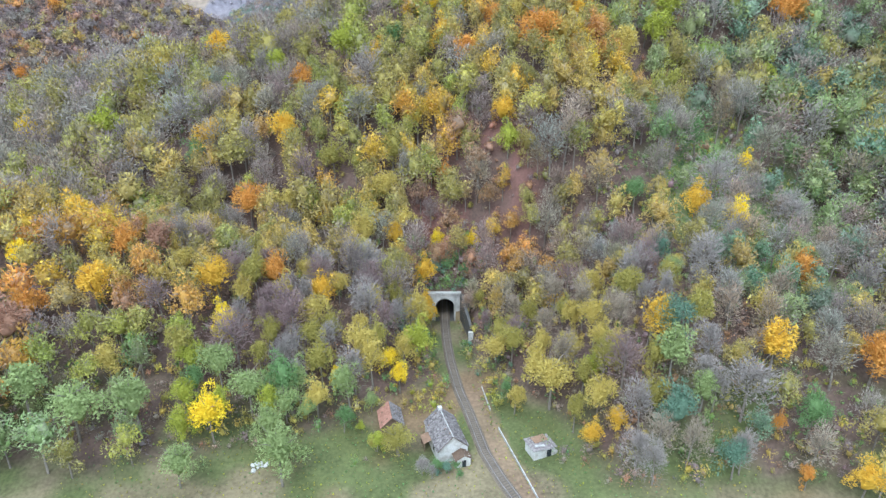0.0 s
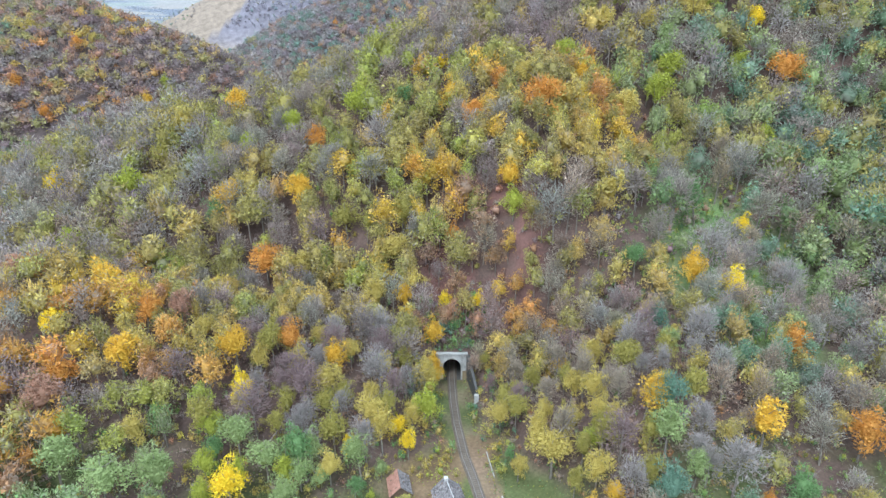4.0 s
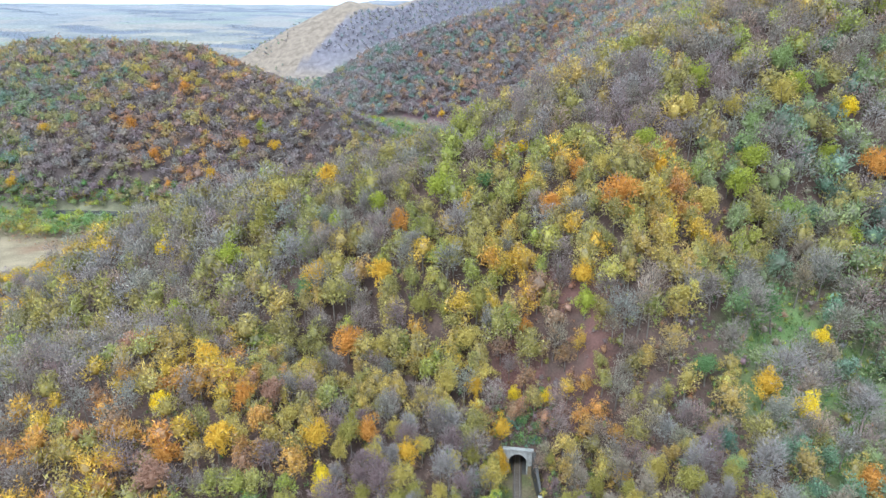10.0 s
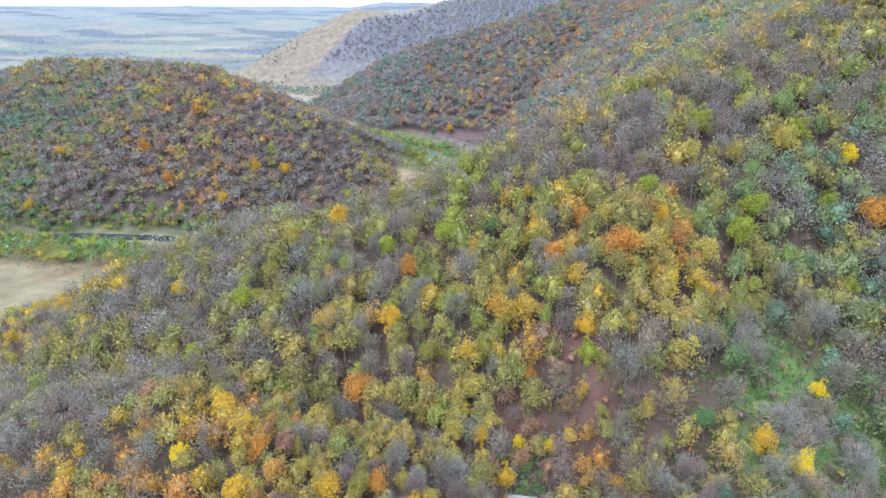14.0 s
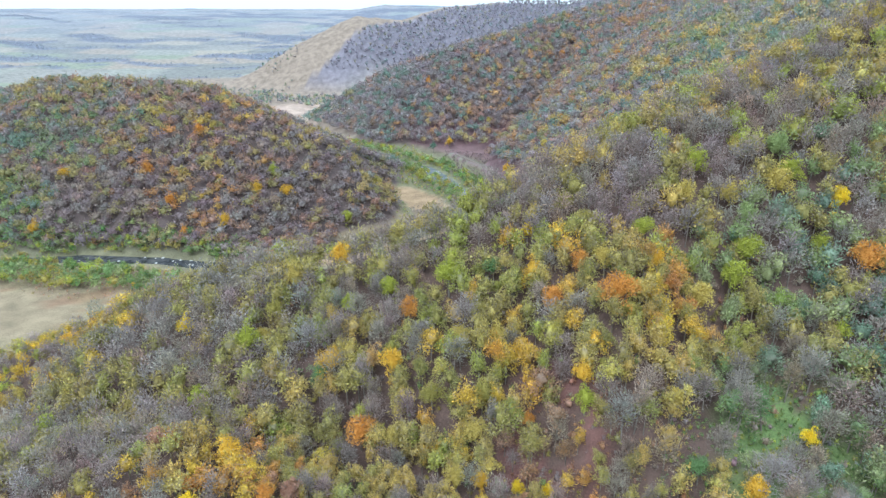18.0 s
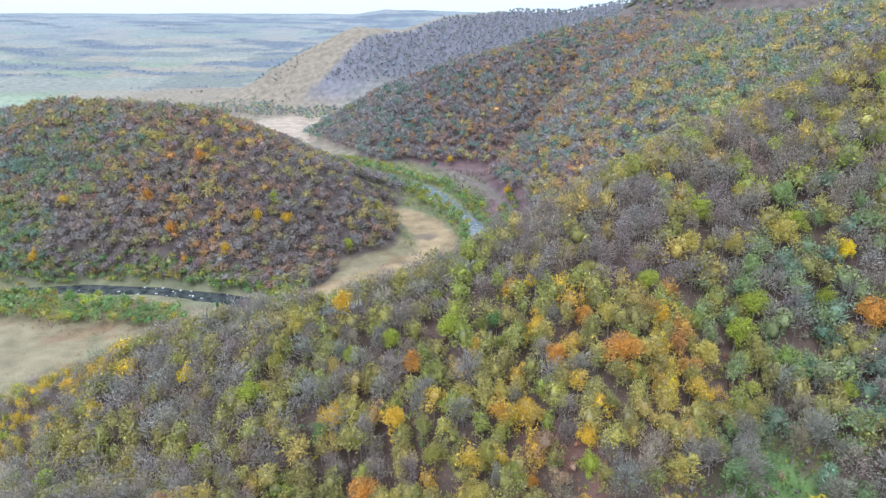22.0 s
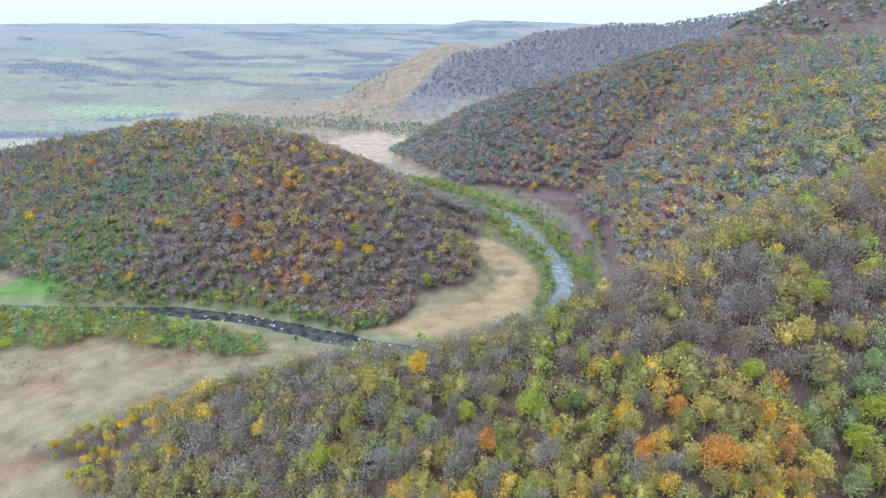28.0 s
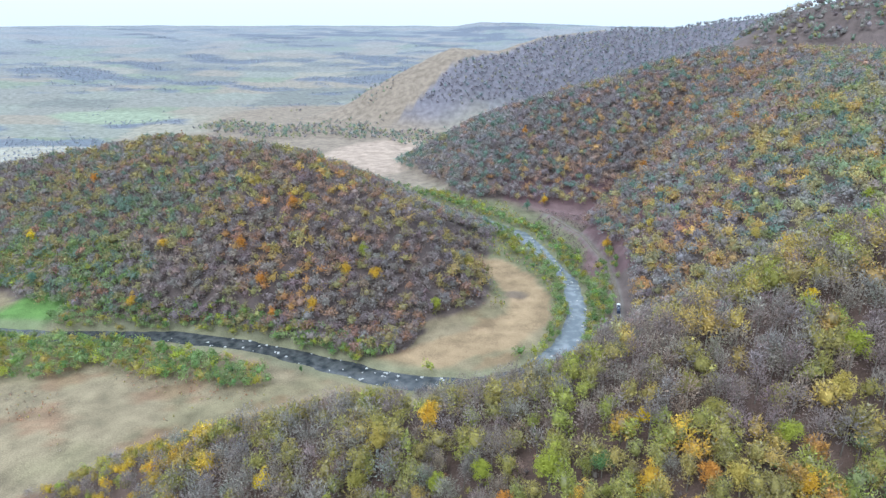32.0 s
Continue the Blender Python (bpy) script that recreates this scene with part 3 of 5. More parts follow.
# woods by place: x, y, reach, and what grows there
ZONES = [
    (-95, 148, 48, "orange gold gold ochre rust grey olive ochre plum orange"),
    (-40, 140, 30, "ochre olive olive ochre grey plum grey"),
    (-60, 108, 34, "willow willow green lime willow olive"),
    (28, 135, 26, "ochre ochre olive fawn olive plum fawn"),
    (8, 186, 18, "plum rust ochre plum rust fawn olive gold"),
    (40, 175, 24, "ochre ochre orange olive grey fawn plum"),
    (95, 185, 34, "grey teal green grey willow fawn grey"),
    (85, 125, 36, "grey fawn ochre grey olive teal willow grey"),
    (-20, 205, 34, "olive lime ochre grey olive lime olive gold"),
    (0, 235, 34, "olive lime ochre lime olive grey gold olive"),
    (45, 228, 28, "gold olive ochre lime ochre olive orange"),
    (85, 240, 28, "lime lime olive willow olive ochre green willow"),
    (122, 255, 52, "willow olive grey teal olive grey"),
    (-70, 190, 40, "olive ochre lime ochre grey plum olive"),
    (-140, 200, 60, "grey olive plum olive grey fawn grey"),
    (-60, 262, 46, "grey plum olive olive fawn lime grey"),
    (20, 290, 40, "plum grey olive fawn plum ochre grey"),
    (90, 330, 60, "grey plum fawn olive ochre grey lime"),
    (-240, 235, 50, "ochre lime grey grey gold olive"),
    (-200, 430, 60, "plum plum plum grey rust olive"),
    (-120, 450, 45, "plum grey olive lime plum ochre"),
    (-290, 490, 80, "plum rust ochre rust grey plum orange olive gold fawn rust"),
    (-200, 520, 50, "grey olive plum plum ochre grey rust"),
    (-340, 440, 50, "fawn fawn plum grey olive"),
    (-430, 500, 80, "olive grey teal green willow grey olive rust fawn teal"),
    (-420, 570, 100, "olive grey ochre teal grey olive rust fawn"),
    (12, 560, 42, "gold ochre orange olive plum grey"),
    (60, 800, 110, "plum rust grey orange teal rust olive grey ochre plum"),
    (-60, 900, 120, "rust orange plum grey rust plum teal ochre plum"),
    (-200, 960, 90, "plum grey teal plum rust grey"),
    (60, 960, 120, "rust orange grey plum teal olive plum rust"),
    (200, 850, 110, "olive grey teal rust ochre green grey plum"),
    (220, 660, 130, "olive willow grey ochre teal lime fawn gold grey"),
    (90, 660, 80, "plum grey teal ochre rust grey olive gold"),
    (0, 1900, 700, "grey plum grey teal plum olive"),
]


def pick_species(x, y, r):
    best, name = 1e9, None
    for zx, zy, reach, kinds in ZONES:
        d = math.hypot(x - zx, y - zy) / reach + r.uniform(-0.25, 0.25)
        if d < best:
            best, name = d, kinds
    kinds = name.split()
    return kinds[r.integers(len(kinds))]


def stuff_forest(name, spots, lod, label, bare_tone=1.0, calm=0.0, speckle=0.16, mute_or_haze_tone=(0.25, 0.27, 0.265)):
    """Many trees joined into one mesh. spots: x, y, height of the tree, species."""
    V, F, T, I = [], [], [], []
    n = 0
    bark_tint = np.array((0.24, 0.21, 0.18))
    at = np.array([p[:2] for p in spots])
    for (x, y, h, kind), gz in zip(spots, height(at[:, 0], at[:, 1])):
        wv, wf, cv, cf = lod[kind in BARE][rng.integers(len(lod[False]))]
        s, a = h / 12, rng.uniform(0, 6.283)
        ca, sa, g = math.cos(a) * s, math.sin(a) * s, rng.uniform(0.85, 1.2)
        m = np.array(((ca * g, -sa * g, 0), (sa * g, ca * g, 0), (0, 0, s)))
        base = np.array((x, y, gz))
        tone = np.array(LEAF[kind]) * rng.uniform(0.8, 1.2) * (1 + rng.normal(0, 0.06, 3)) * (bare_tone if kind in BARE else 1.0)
        # Mutes near woods to a natural tone; far woods get haze painted in.
        tone = tone + (np.array(mute_or_haze_tone) - tone) * calm
        for v, f, c, i in ((wv, wf, bark_tint, 0), (cv, cf, tone, 1)):
            if len(v) == 0:
                continue
            V.append(v @ m.T + base)
            F.append(f + n)
            if i and len(v) > 40:
                per = np.clip(rng.normal(1, 0.04 + speckle, (len(v) + 2) // 3), 0.45, 1.7)
                clump = np.arange(len(per)) * 12 // len(per)
                c = c + (np.array(LEAF[PARTNER[kind]]) * 0.9 - c) * (rng.uniform(-0.15, 0.5, 12).clip(0) * (1 - calm))[clump][:, None]
                per = per * rng.uniform(0.86, 1.14, 12)[clump]
                dull = (rng.uniform(0, 1, len(per)) < speckle)[:, None]
                shade = np.where(dull, 0.45 * c + 0.55 * bark_tint * 1.3, c * per[:, None])
                T.append(np.repeat(shade, 3, 0)[:len(v)])
            else:
                T.append(np.broadcast_to(c, (len(v), 3)))
            I.append(np.full(len(f), i))
            n += len(v)
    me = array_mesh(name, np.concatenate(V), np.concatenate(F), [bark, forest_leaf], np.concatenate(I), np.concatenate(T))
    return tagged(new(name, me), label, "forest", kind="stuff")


def scatter(x0, x1, y0, y1, gap, keep, tall=(9, 15)):
    out = []
    for x in np.arange(x0, x1, gap):
        for y in np.arange(y0, y1, gap):
            px, py = x + rng.uniform(-0.48, 0.48) * gap, y + rng.uniform(-0.48, 0.48) * gap
            out.append((px, py))
    out = np.array(out)
    ok = rng.uniform(0, 1, len(out)) < keep(out[:, 0], out[:, 1])
    return [(x, y, rng.uniform(*tall), pick_species(x, y, rng)) for x, y in out[ok]]


def clear_of_cut(x, y):
    return (np.hypot(x - 4, y - 101) > 18) * ((np.abs(x - track_x(y) - 0.6) > 5.2) | (y > 168))


# single trees: one of each kind and shape is built, the others are copies
def tree_thing(kind, shape):
    wv, wf, cv, cf = SOLO[kind in BARE][shape]
    top = new("tree")
    trunk = new("trunk", array_mesh("trunk", wv, wf, [bark]))
    crown = new("crown", array_mesh("crown", cv, cf, [leaf_mat[kind]]))
    trunk.parent = crown.parent = top
    look_of = {"yellow": "bright yellow", "gold": "golden yellow", "orange": "orange", "rust": "rusty brown", "ochre": "dull ochre", "olive": "olive green", "lime": "yellow-green",
               "green": "dark green", "willow": "pale green willow", "teal": "ivy-clad dark green", "grey": "bare grey", "plum": "bare purple-brown", "fawn": "almost bare fawn"}
    tagged(top, look_of[kind] + " deciduous tree on the wooded slope", "tree", "trees of the slope")
    return top


MADE = {}
PLANTED = []


def plant(kind, x, y, h=12.0, wide=1.0):
    wide = min(wide, 1.3) if h > 8 else wide
    shape = int(rng.integers(4))
    PLANTED.append((x, y, 0.2 * h * wide))
    s = h / 12
    m = pose(x, y, float(height(x, y)), 0, 0, float(rng.uniform(0, 360)))
    if (kind, shape) not in MADE:
        MADE[kind, shape] = ob = tree_thing(kind, shape)
    else:
        ob = copy_thing(MADE[kind, shape], m)
    ob.matrix_basis = m
    ob.scale = (s * wide, s * wide, s)
    return ob


plant("yellow", -48.8, 105.3, 15.7, 1.19)
plant("yellow", -24.0, 120.1, 8.6, 1.19)
plant("yellow", -12.9, 128.0, 9.3, 1.19)
plant("yellow", -10.3, 123.7, 10.2, 1.19)
plant("lime", -6.2, 132.5, 16.0, 1.19)
plant("gold", -4.9, 163.5, 13.6, 1.19)
plant("gold", -5.2, 158.0, 12.0, 0.9)
plant("ochre", 13.7, 134.3, 12.8, 1.19)
plant("ochre", 24.7, 117.5, 17.5, 1.32)
plant("ochre", 16.7, 118.2, 9.9, 1.19)
plant("gold", 46.4, 121.3, 15.5, 1.19)
plant("yellow", 82.6, 160.4, 16.1, 1.19)
plant("gold", 72.5, 168.6, 16.4, 1.19)
plant("gold", 71.0, 113.0, 17.5, 1.29)
plant("orange", 94.8, 114.9, 17.5, 1.25)
plant("ochre", 61.1, 145.5, 8.0, 1.19)
plant("gold", 36.6, 105.5, 9.1, 1.19)
plant("gold", 31.5, 103.7, 9.2, 1.19)
plant("willow", 49.1, 112.2, 17.5, 1.57)
plant("grey", 62.0, 104.7, 17.5, 1.6)
plant("orange", 68.5, 101.9, 7.5, 1.02)
plant("gold", -83.1, 131.0, 17.5, 1.6)
plant("orange", -96.1, 125.8, 14.6, 1.19)
plant("gold", -56.8, 140.1, 17.5, 1.19)
plant("yellow", -52.7, 130.3, 12.0, 1.19)
plant("orange", -41.7, 145.3, 15.1, 1.19)
plant("gold", -100.9, 160.8, 17.5, 1.23)
plant("yellow", -105.6, 140.2, 13.6, 1.19)
plant("rust", -96.9, 120.7, 17.5, 1.44)
plant("orange", 87.4, 137.8, 16.0, 1.19)
plant("gold", 80.1, 90.1, 11.8, 1.19)
plant("orange", 70.5, 92.5, 7.5, 1.02)
plant("yellow", -2.4, 173.8, 9.9, 1.19)
plant("yellow", 8.9, 175.1, 10.0, 1.19)
plant("lime", 34.0, 118.6, 10.3, 1.19)
plant("ochre", -22.8, 172.2, 17.0, 1.19)
plant("willow", -87.2, 106.1, 17.5, 1.34)
plant("willow", -75.5, 102.6, 17.5, 1.58)
plant("willow", -64.3, 106.0, 17.5, 1.4)
plant("willow", -52.3, 94.7, 12.5, 1.19)
plant("willow", -32.3, 95.7, 17.5, 1.23)
plant("green", -21.9, 110.2, 8.9, 1.19)
plant("grey", 65.5, 139.8, 17.5, 1.5)
plant("grey", 46.8, 141.8, 16.8, 1.19)
plant("grey", 100.1, 166.7, 17.5, 1.6)
plant("grey", -20.9, 154.7, 17.5, 1.2)
plant("plum", -35.9, 129.4, 17.5, 1.23)
plant("plum", -47.5, 122.7, 16.7, 1.19)
plant("willow", -37.6, 106.3, 12.4, 1.19)
plant("willow", -42.5, 112.4, 14.9, 1.19)
plant("gold", -29.5, 140.9, 14.1, 1.19)
plant("gold", -14.4, 173.9, 13.8, 1.19)
plant("ochre", -31.1, 133.4, 16.0, 1.19)
plant("ochre", 31.8, 135.1, 13.9, 1.19)
plant("gold", 31.6, 149.6, 8.8, 1.19)
plant("olive", 46.3, 115.3, 10.5, 1.19)
plant("green", 57.5, 176.3, 14.3, 1.19)
plant("green", 74.8, 101.8, 13.1, 1.19)
plant("orange", -83.2, 146.5, 14.4, 1.19)
plant("rust", -74.5, 149.4, 15.6, 1.19)
plant("ochre", -66.4, 146.0, 12.7, 1.19)
plant("gold", -90.5, 115.0, 12.0, 1.19)
plant("ochre", -73.6, 115.0, 13.7, 1.19)
plant("orange", -339.1, 343.7, 8.0, 0.85)
plant("fawn", -276.8, 350.5, 8.0, 0.85)
plant("gold", -262.4, 339.8, 8.0, 0.85)
plant("green", -217.1, 368.3, 8.0, 0.85)
plant("yellow", -381.6, 376.8, 8.0, 0.85)
plant("willow", -380.6, 354.1, 8.0, 0.85)
plant("olive", -10.0, 106.8, 6.5, 1.5)
plant("gold", -5.6, 158.5, 9.5, 1.05)
plant("lime", -8.2, 150.0, 8.0, 1.1)
plant("olive", 10.6, 158.0, 8.0, 1.1)
plant("plum", 12.0, 148.0, 9.0, 1.0)
plant("green", 3.4, 97.6, 2.6, 1.5)
plant("grey", -3.4, 99.4, 4.2, 1.1)
plant("teal", -1.2, 98.2, 2.2, 1.5)
plant("willow", -16.5, 117.0, 7.0, 1.1)
plant("lime", -18.0, 111.0, 4.0, 1.3)
plant("green", 15.5, 124.0, 6.0, 1.2)
plant("olive", -9.8, 104.2, 8.6, 1.5)
plant("gold", -4.9, 159.8, 10.5, 1.1)
plant("olive", -7.2, 154.5, 9.0, 1.2)
plant("ochre", -5.6, 147.5, 8.0, 1.2)
plant("lime", -7.0, 136.0, 9.5, 1.2)
plant("olive", -14.5, 105.5, 5.0, 1.2)
plant("grey", -2.2, 97.5, 4.2, 1.2)
plant("green", 2.6, 100.5, 2.4, 1.9)
plant("green", -0.4, 100.2, 2.2, 1.9)
plant("green", -20.5, 113.5, 3.0, 1.6)
plant("willow", -30.0, 112.0, 9.0, 1.1)
plant("willow", -38.0, 116.0, 11.0, 1.1)
plant("lime", 87.9, 254.8, 23, 1.35)
plant("lime", 78.6, 244.0, 23, 1.35)
plant("ochre", 63.9, 276.2, 20.8, 1.33)
plant("gold", 0.2, 238.4, 18.5, 1.33)
plant("orange", 7.9, 225.7, 19.5, 1.33)
plant("orange", 18.1, 240.8, 16.9, 1.33)
plant("ochre", 28.0, 235.6, 18.2, 1.33)
plant("orange", 32.0, 220.6, 23, 1.35)
plant("gold", 51.1, 241.6, 18.9, 1.33)
plant("gold", 48.0, 226.3, 14.9, 1.33)
plant("yellow", 47.3, 215.9, 14.5, 1.33)
plant("ochre", 63.5, 231.4, 22.2, 1.33)
plant("lime", -35.1, 237.5, 22.0, 1.33)
plant("gold", -89.6, 258.6, 20.9, 1.33)
plant("yellow", -53.2, 250.9, 10.1, 1.33)
plant("yellow", -3.4, 261.3, 12.5, 1.33)
plant("yellow", 59.1, 318.9, 11.9, 1.33)
plant("orange", -50.1, 225.2, 18.5, 1.33)
plant("lime", -61.9, 237.7, 17.5, 1.33)
plant("ochre", -109.1, 247.6, 20.9, 1.33)
plant("ochre", -13.1, 215.8, 17.8, 1.33)
plant("gold", -2.6, 210.7, 17.5, 1.33)
plant("gold", 21.2, 196.5, 15.3, 1.33)
plant("lime", 20.4, 191.5, 13.8, 1.33)
plant("yellow", -154.5, 229.5, 16.0, 1.33)
plant("lime", -117.3, 214.7, 21.6, 1.33)
plant("gold", -78.1, 208.0, 18.5, 1.33)
plant("gold", -52.5, 207.0, 19.6, 1.33)
plant("olive", -66.7, 207.1, 18.3, 1.33)
plant("lime", -127.3, 190.0, 17.7, 1.33)
plant("lime", 45.7, 259.0, 17.9, 1.33)
plant("ochre", 102.2, 280.2, 23, 1.35)
plant("willow", 109.3, 297.9, 22.9, 1.33)
plant("yellow", 128.0, 277.3, 18.3, 1.33)
plant("orange", 131.8, 255.5, 23, 1.35)
plant("lime", 117.1, 260.8, 15.6, 1.33)
plant("gold", 63.6, 219.3, 13.4, 1.33)
plant("olive", 35.2, 213.8, 15.7, 1.33)
plant("willow", 89.3, 268.5, 19.1, 1.33)
plant("olive", 10.7, 273.1, 16.5, 1.33)
plant("lime", 70.5, 292.0, 21.8, 1.33)
plant("lime", 109.4, 286.3, 20.3, 1.33)
plant("ochre", 85.5, 278.8, 19.5, 1.33)
plant("olive", -24.0, 224.0, 16.4, 1.33)
plant("olive", -35.6, 197.0, 17.5, 1.33)
plant("olive", -16.5, 195.6, 18.7, 1.33)
plant("lime", -78.4, 232.8, 16.0, 1.33)
plant("olive", -108.1, 229.7, 18.4, 1.33)
plant("ochre", -27.3, 214.4, 16.1, 1.33)
plant("fawn", 99.1, 222.8, 17.8, 1.33)
plant("green", 82.4, 196.7, 19.8, 1.33)
plant("lime", 116.9, 230.3, 14.8, 1.33)
plant("ochre", -113.2, 221.7, 12.9, 1.33)
plant("green", -16.8, 244.2, 15.5, 1.33)
plant("olive", 20.6, 266.2, 14.5, 1.33)
plant("green", -84.7, 204.3, 13.6, 1.33)
plant("orange", -61.5, 186.8, 19.5, 1.33)
plant("ochre", -49.3, 184.8, 17.6, 1.33)
plant("gold", -105.0, 167.6, 13.5, 1.33)
plant("ochre", -17.6, 186.1, 17.2, 1.33)
plant("orange", 0.7, 192.1, 10.2, 1.33)
plant("grey", 77.4, 172.4, 19.9, 1.33)
plant("yellow", 96.0, 191.7, 11.0, 1.33)
plant("orange", -286.7, 437.0, 18, 1.35)
plant("gold", -205.4, 469.3, 18, 1.35)
plant("lime", -222.0, 485.5, 18, 1.35)
plant("gold", -386.2, 403.3, 18, 1.35)
plant("orange", -272.2, 422.4, 13.1, 1.33)
plant("gold", -244.3, 430.9, 18, 1.35)
plant("ochre", -290.2, 519.0, 18, 1.35)
plant("orange", -301.2, 513.2, 18, 1.35)
plant("gold", -230.7, 464.9, 18, 1.35)
plant("yellow", -548.3, 457.9, 18, 1.35)
plant("lime", -153.6, 471.2, 18, 1.35)
plant("ochre", -344.4, 524.4, 18, 1.35)
plant("orange", -533.3, 527.8, 18, 1.35)
plant("olive", -144.7, 533.2, 18, 1.35)
plant("orange", -323.2, 459.8, 18, 1.35)
plant("gold", -389.4, 450.0, 18, 1.35)
plant("teal", -549.3, 483.8, 18, 1.35)
plant("teal", -498.5, 412.8, 18, 1.35)
plant("willow", -486.6, 447.7, 18, 1.35)
plant("orange", -3.0, 792.2, 18, 1.35)
plant("gold", -117.7, 808.6, 18, 1.35)
plant("orange", -45.1, 881.5, 18, 1.35)
plant("orange", -168.1, 933.5, 18, 1.35)
plant("orange", 25.4, 974.6, 18, 1.35)
plant("ochre", -69.6, 844.8, 18, 1.35)
plant("ochre", 74.8, 524.9, 18, 1.35)
plant("ochre", 7.1, 622.5, 18, 1.35)
plant("gold", 88.4, 498.5, 18, 1.35)
plant("teal", -45.9, 923.6, 18, 1.35)
plant("teal", -181.5, 864.0, 18, 1.35)
plant("teal", -134.4, 779.7, 18, 1.35)
plant("lime", 136.3, 511.4, 18, 1.35)
plant("orange", 21.4, 673.3, 18, 1.35)
plant("gold", -32.2, 645.6, 18, 1.35)
plant("ochre", 134.6, 596.8, 18, 1.35)
plant("orange", 90.0, 805.5, 18, 1.35)
plant("gold", -3.4, 157.6, 9.4, 1.15)
plant("ochre", -6.2, 156.4, 9.0, 1.2)
plant("teal", -3.0, 167.8, 6.0, 1.3)
plant("green", 2.0, 168.6, 6.5, 1.4)
plant("green", 6.2, 168.2, 6.0, 1.3)
plant("teal", 0.2, 172.4, 7.0, 1.3)
plant("plum", 9.4, 166.4, 7.0, 1.2)
plant("green", -1.5, 99.6, 4.4, 1.5)
plant("teal", 1.3, 99.0, 3.8, 1.6)
plant("grey", -4.2, 98.4, 5.2, 1.4)
plant("olive", -9.4, 104.0, 7.9, 1.9)
plant("lime", -14.2, 105.6, 6.4, 1.7)


def free(x, y):
    """Where no single tree stands yet."""
    ok = np.ones(np.shape(x), bool)
    for px, py, r in PLANTED:
        ok &= np.hypot(x - px, y - py) > r
    return ok


def crest_y(x):
    return np.interp(x, [p[0] for p in RIDGE_A], [p[1] for p in RIDGE_A])


def thin(x, y):
    """Clearings: the gully, and the steep bank over the portal."""
    gully = (np.hypot(x - 92, (y - 182) / 1.6) < 20) | (np.hypot((x - 84) / 16, (y - 108) / 10) < 1)
    gully = gully | (np.hypot((x - 60) / 13, (y - 176) / 17) < 1)
    return np.where(gully, 0.34, 0.97)


near_wood = scatter(-215, 190, 92, 186, 5.7, lambda x, y: wooded(x, y) * clear_of_cut(x, y) * free(x, y) * thin(x, y), (11.5, 17.5))
near_wood += scatter(-215, 190, 186, 400, 6.3, lambda x, y: wooded(x, y) * free(x, y) * thin(x, y) * (y < crest_y(x) + 34), (15, 22.5))
near_wood = [(x, y, h * (0.72 if y > crest_y(x) + 10 and x < 20 else 1.0), k) for x, y, h, k in near_wood]
apart = [abs(p[0]) < 60 and p[1] < 150 for p in near_wood]
close = [abs(p[0] - 10) < 100 and p[1] < 245 for p in near_wood]
stuff_forest("hillside_forest", [p for p, a, c in zip(near_wood, apart, close) if c and not a], NEAR, "dense mixed autumn forest on a steep slope, half bare", 1.05, 0.18, 0.2, (0.35, 0.32, 0.19))
stuff_forest("ridge_forest", [p for p, a, c in zip(near_wood, apart, close) if not c and not a], MID, "mostly bare grey and purple-brown trees along a ridge", 1.05, 0.18, 0.18, (0.32, 0.29, 0.20))
left_wood = scatter(-335, -215, 120, 345, 5.8, wooded, (8, 13))
stuff_forest("ridge_end_forest", left_wood, MID, "yellowing and bare trees on the low end of a ridge")
right_wood = scatter(190, 430, 150, 540, 7.8, lambda x, y: wooded(x, y) * (y < crest_y(x) + 20) * (x < 0.8 * y + 40), (14, 19))
stuff_forest("upper_ridge_forest", right_wood, FUZZ, "grey-green forest on the high end of the ridge", 0.95, 0.25, 0.14, (0.28, 0.30, 0.25))
hill_b = scatter(-760, -90, 398, 640, 7.0, lambda x, y: wooded(x, y) * (y < 625), (10, 16))
stuff_forest("hill_forest", hill_b, FUZZ, "purple-brown bare trees with orange ones on a rounded hill", 1.0, 0.36, 0.10, (0.28, 0.245, 0.24))
front_b = scatter(-380, -110, 400, 500, 6.6, lambda x, y: 0.6 * wooded(x, y), (7, 12))
stuff_forest("hill_foot_forest", [(x, y, h, "plum plum grey plum fawn rust".split()[rng.integers(6)]) for x, y, h, k in front_b], FUZZ, "dense purple-brown leafless young trees above the river", 0.95)
hill_c = scatter(-420, 300, 400, 1150, 8.3, lambda x, y: wooded(x, y) * (y < np.interp(x, (-400, -200, 80, 225, 300), (1010, 1035, 1145, 1000, 800)) + 10) * (along(TRACK_FAR, x, y)[0] > 10) * ((y > 640) | (x > -20)) * (y > 405 + 0.35 * np.maximum(x, 0)), (13, 18.5))
# Bluish target: thin haze put into these trees' colour.
stuff_forest("valley_side_forest", hill_c, FUZZ, "grey, rust and dull green trees on a long valley side, thin haze in their colour", 1.15, 0.36, 0.10, (0.31, 0.335, 0.36))
top_c = scatter(150, 760, 1130, 1480, 13, lambda x, y: (along(RIDGE_C2, x, y)[0] < 200) * (x < 0.3 * y + 60), (13, 18))
stuff_forest("hilltop_forest", [(x, y, h, "grey teal olive grey plum".split()[rng.integers(5)]) for x, y, h, k in top_c], SPECK, "grey-green woods on a high hilltop", 1.0, 0.3, 0.1, (0.27, 0.28, 0.28))
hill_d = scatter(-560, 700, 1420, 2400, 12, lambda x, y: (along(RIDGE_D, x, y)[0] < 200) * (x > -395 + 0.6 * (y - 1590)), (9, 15))
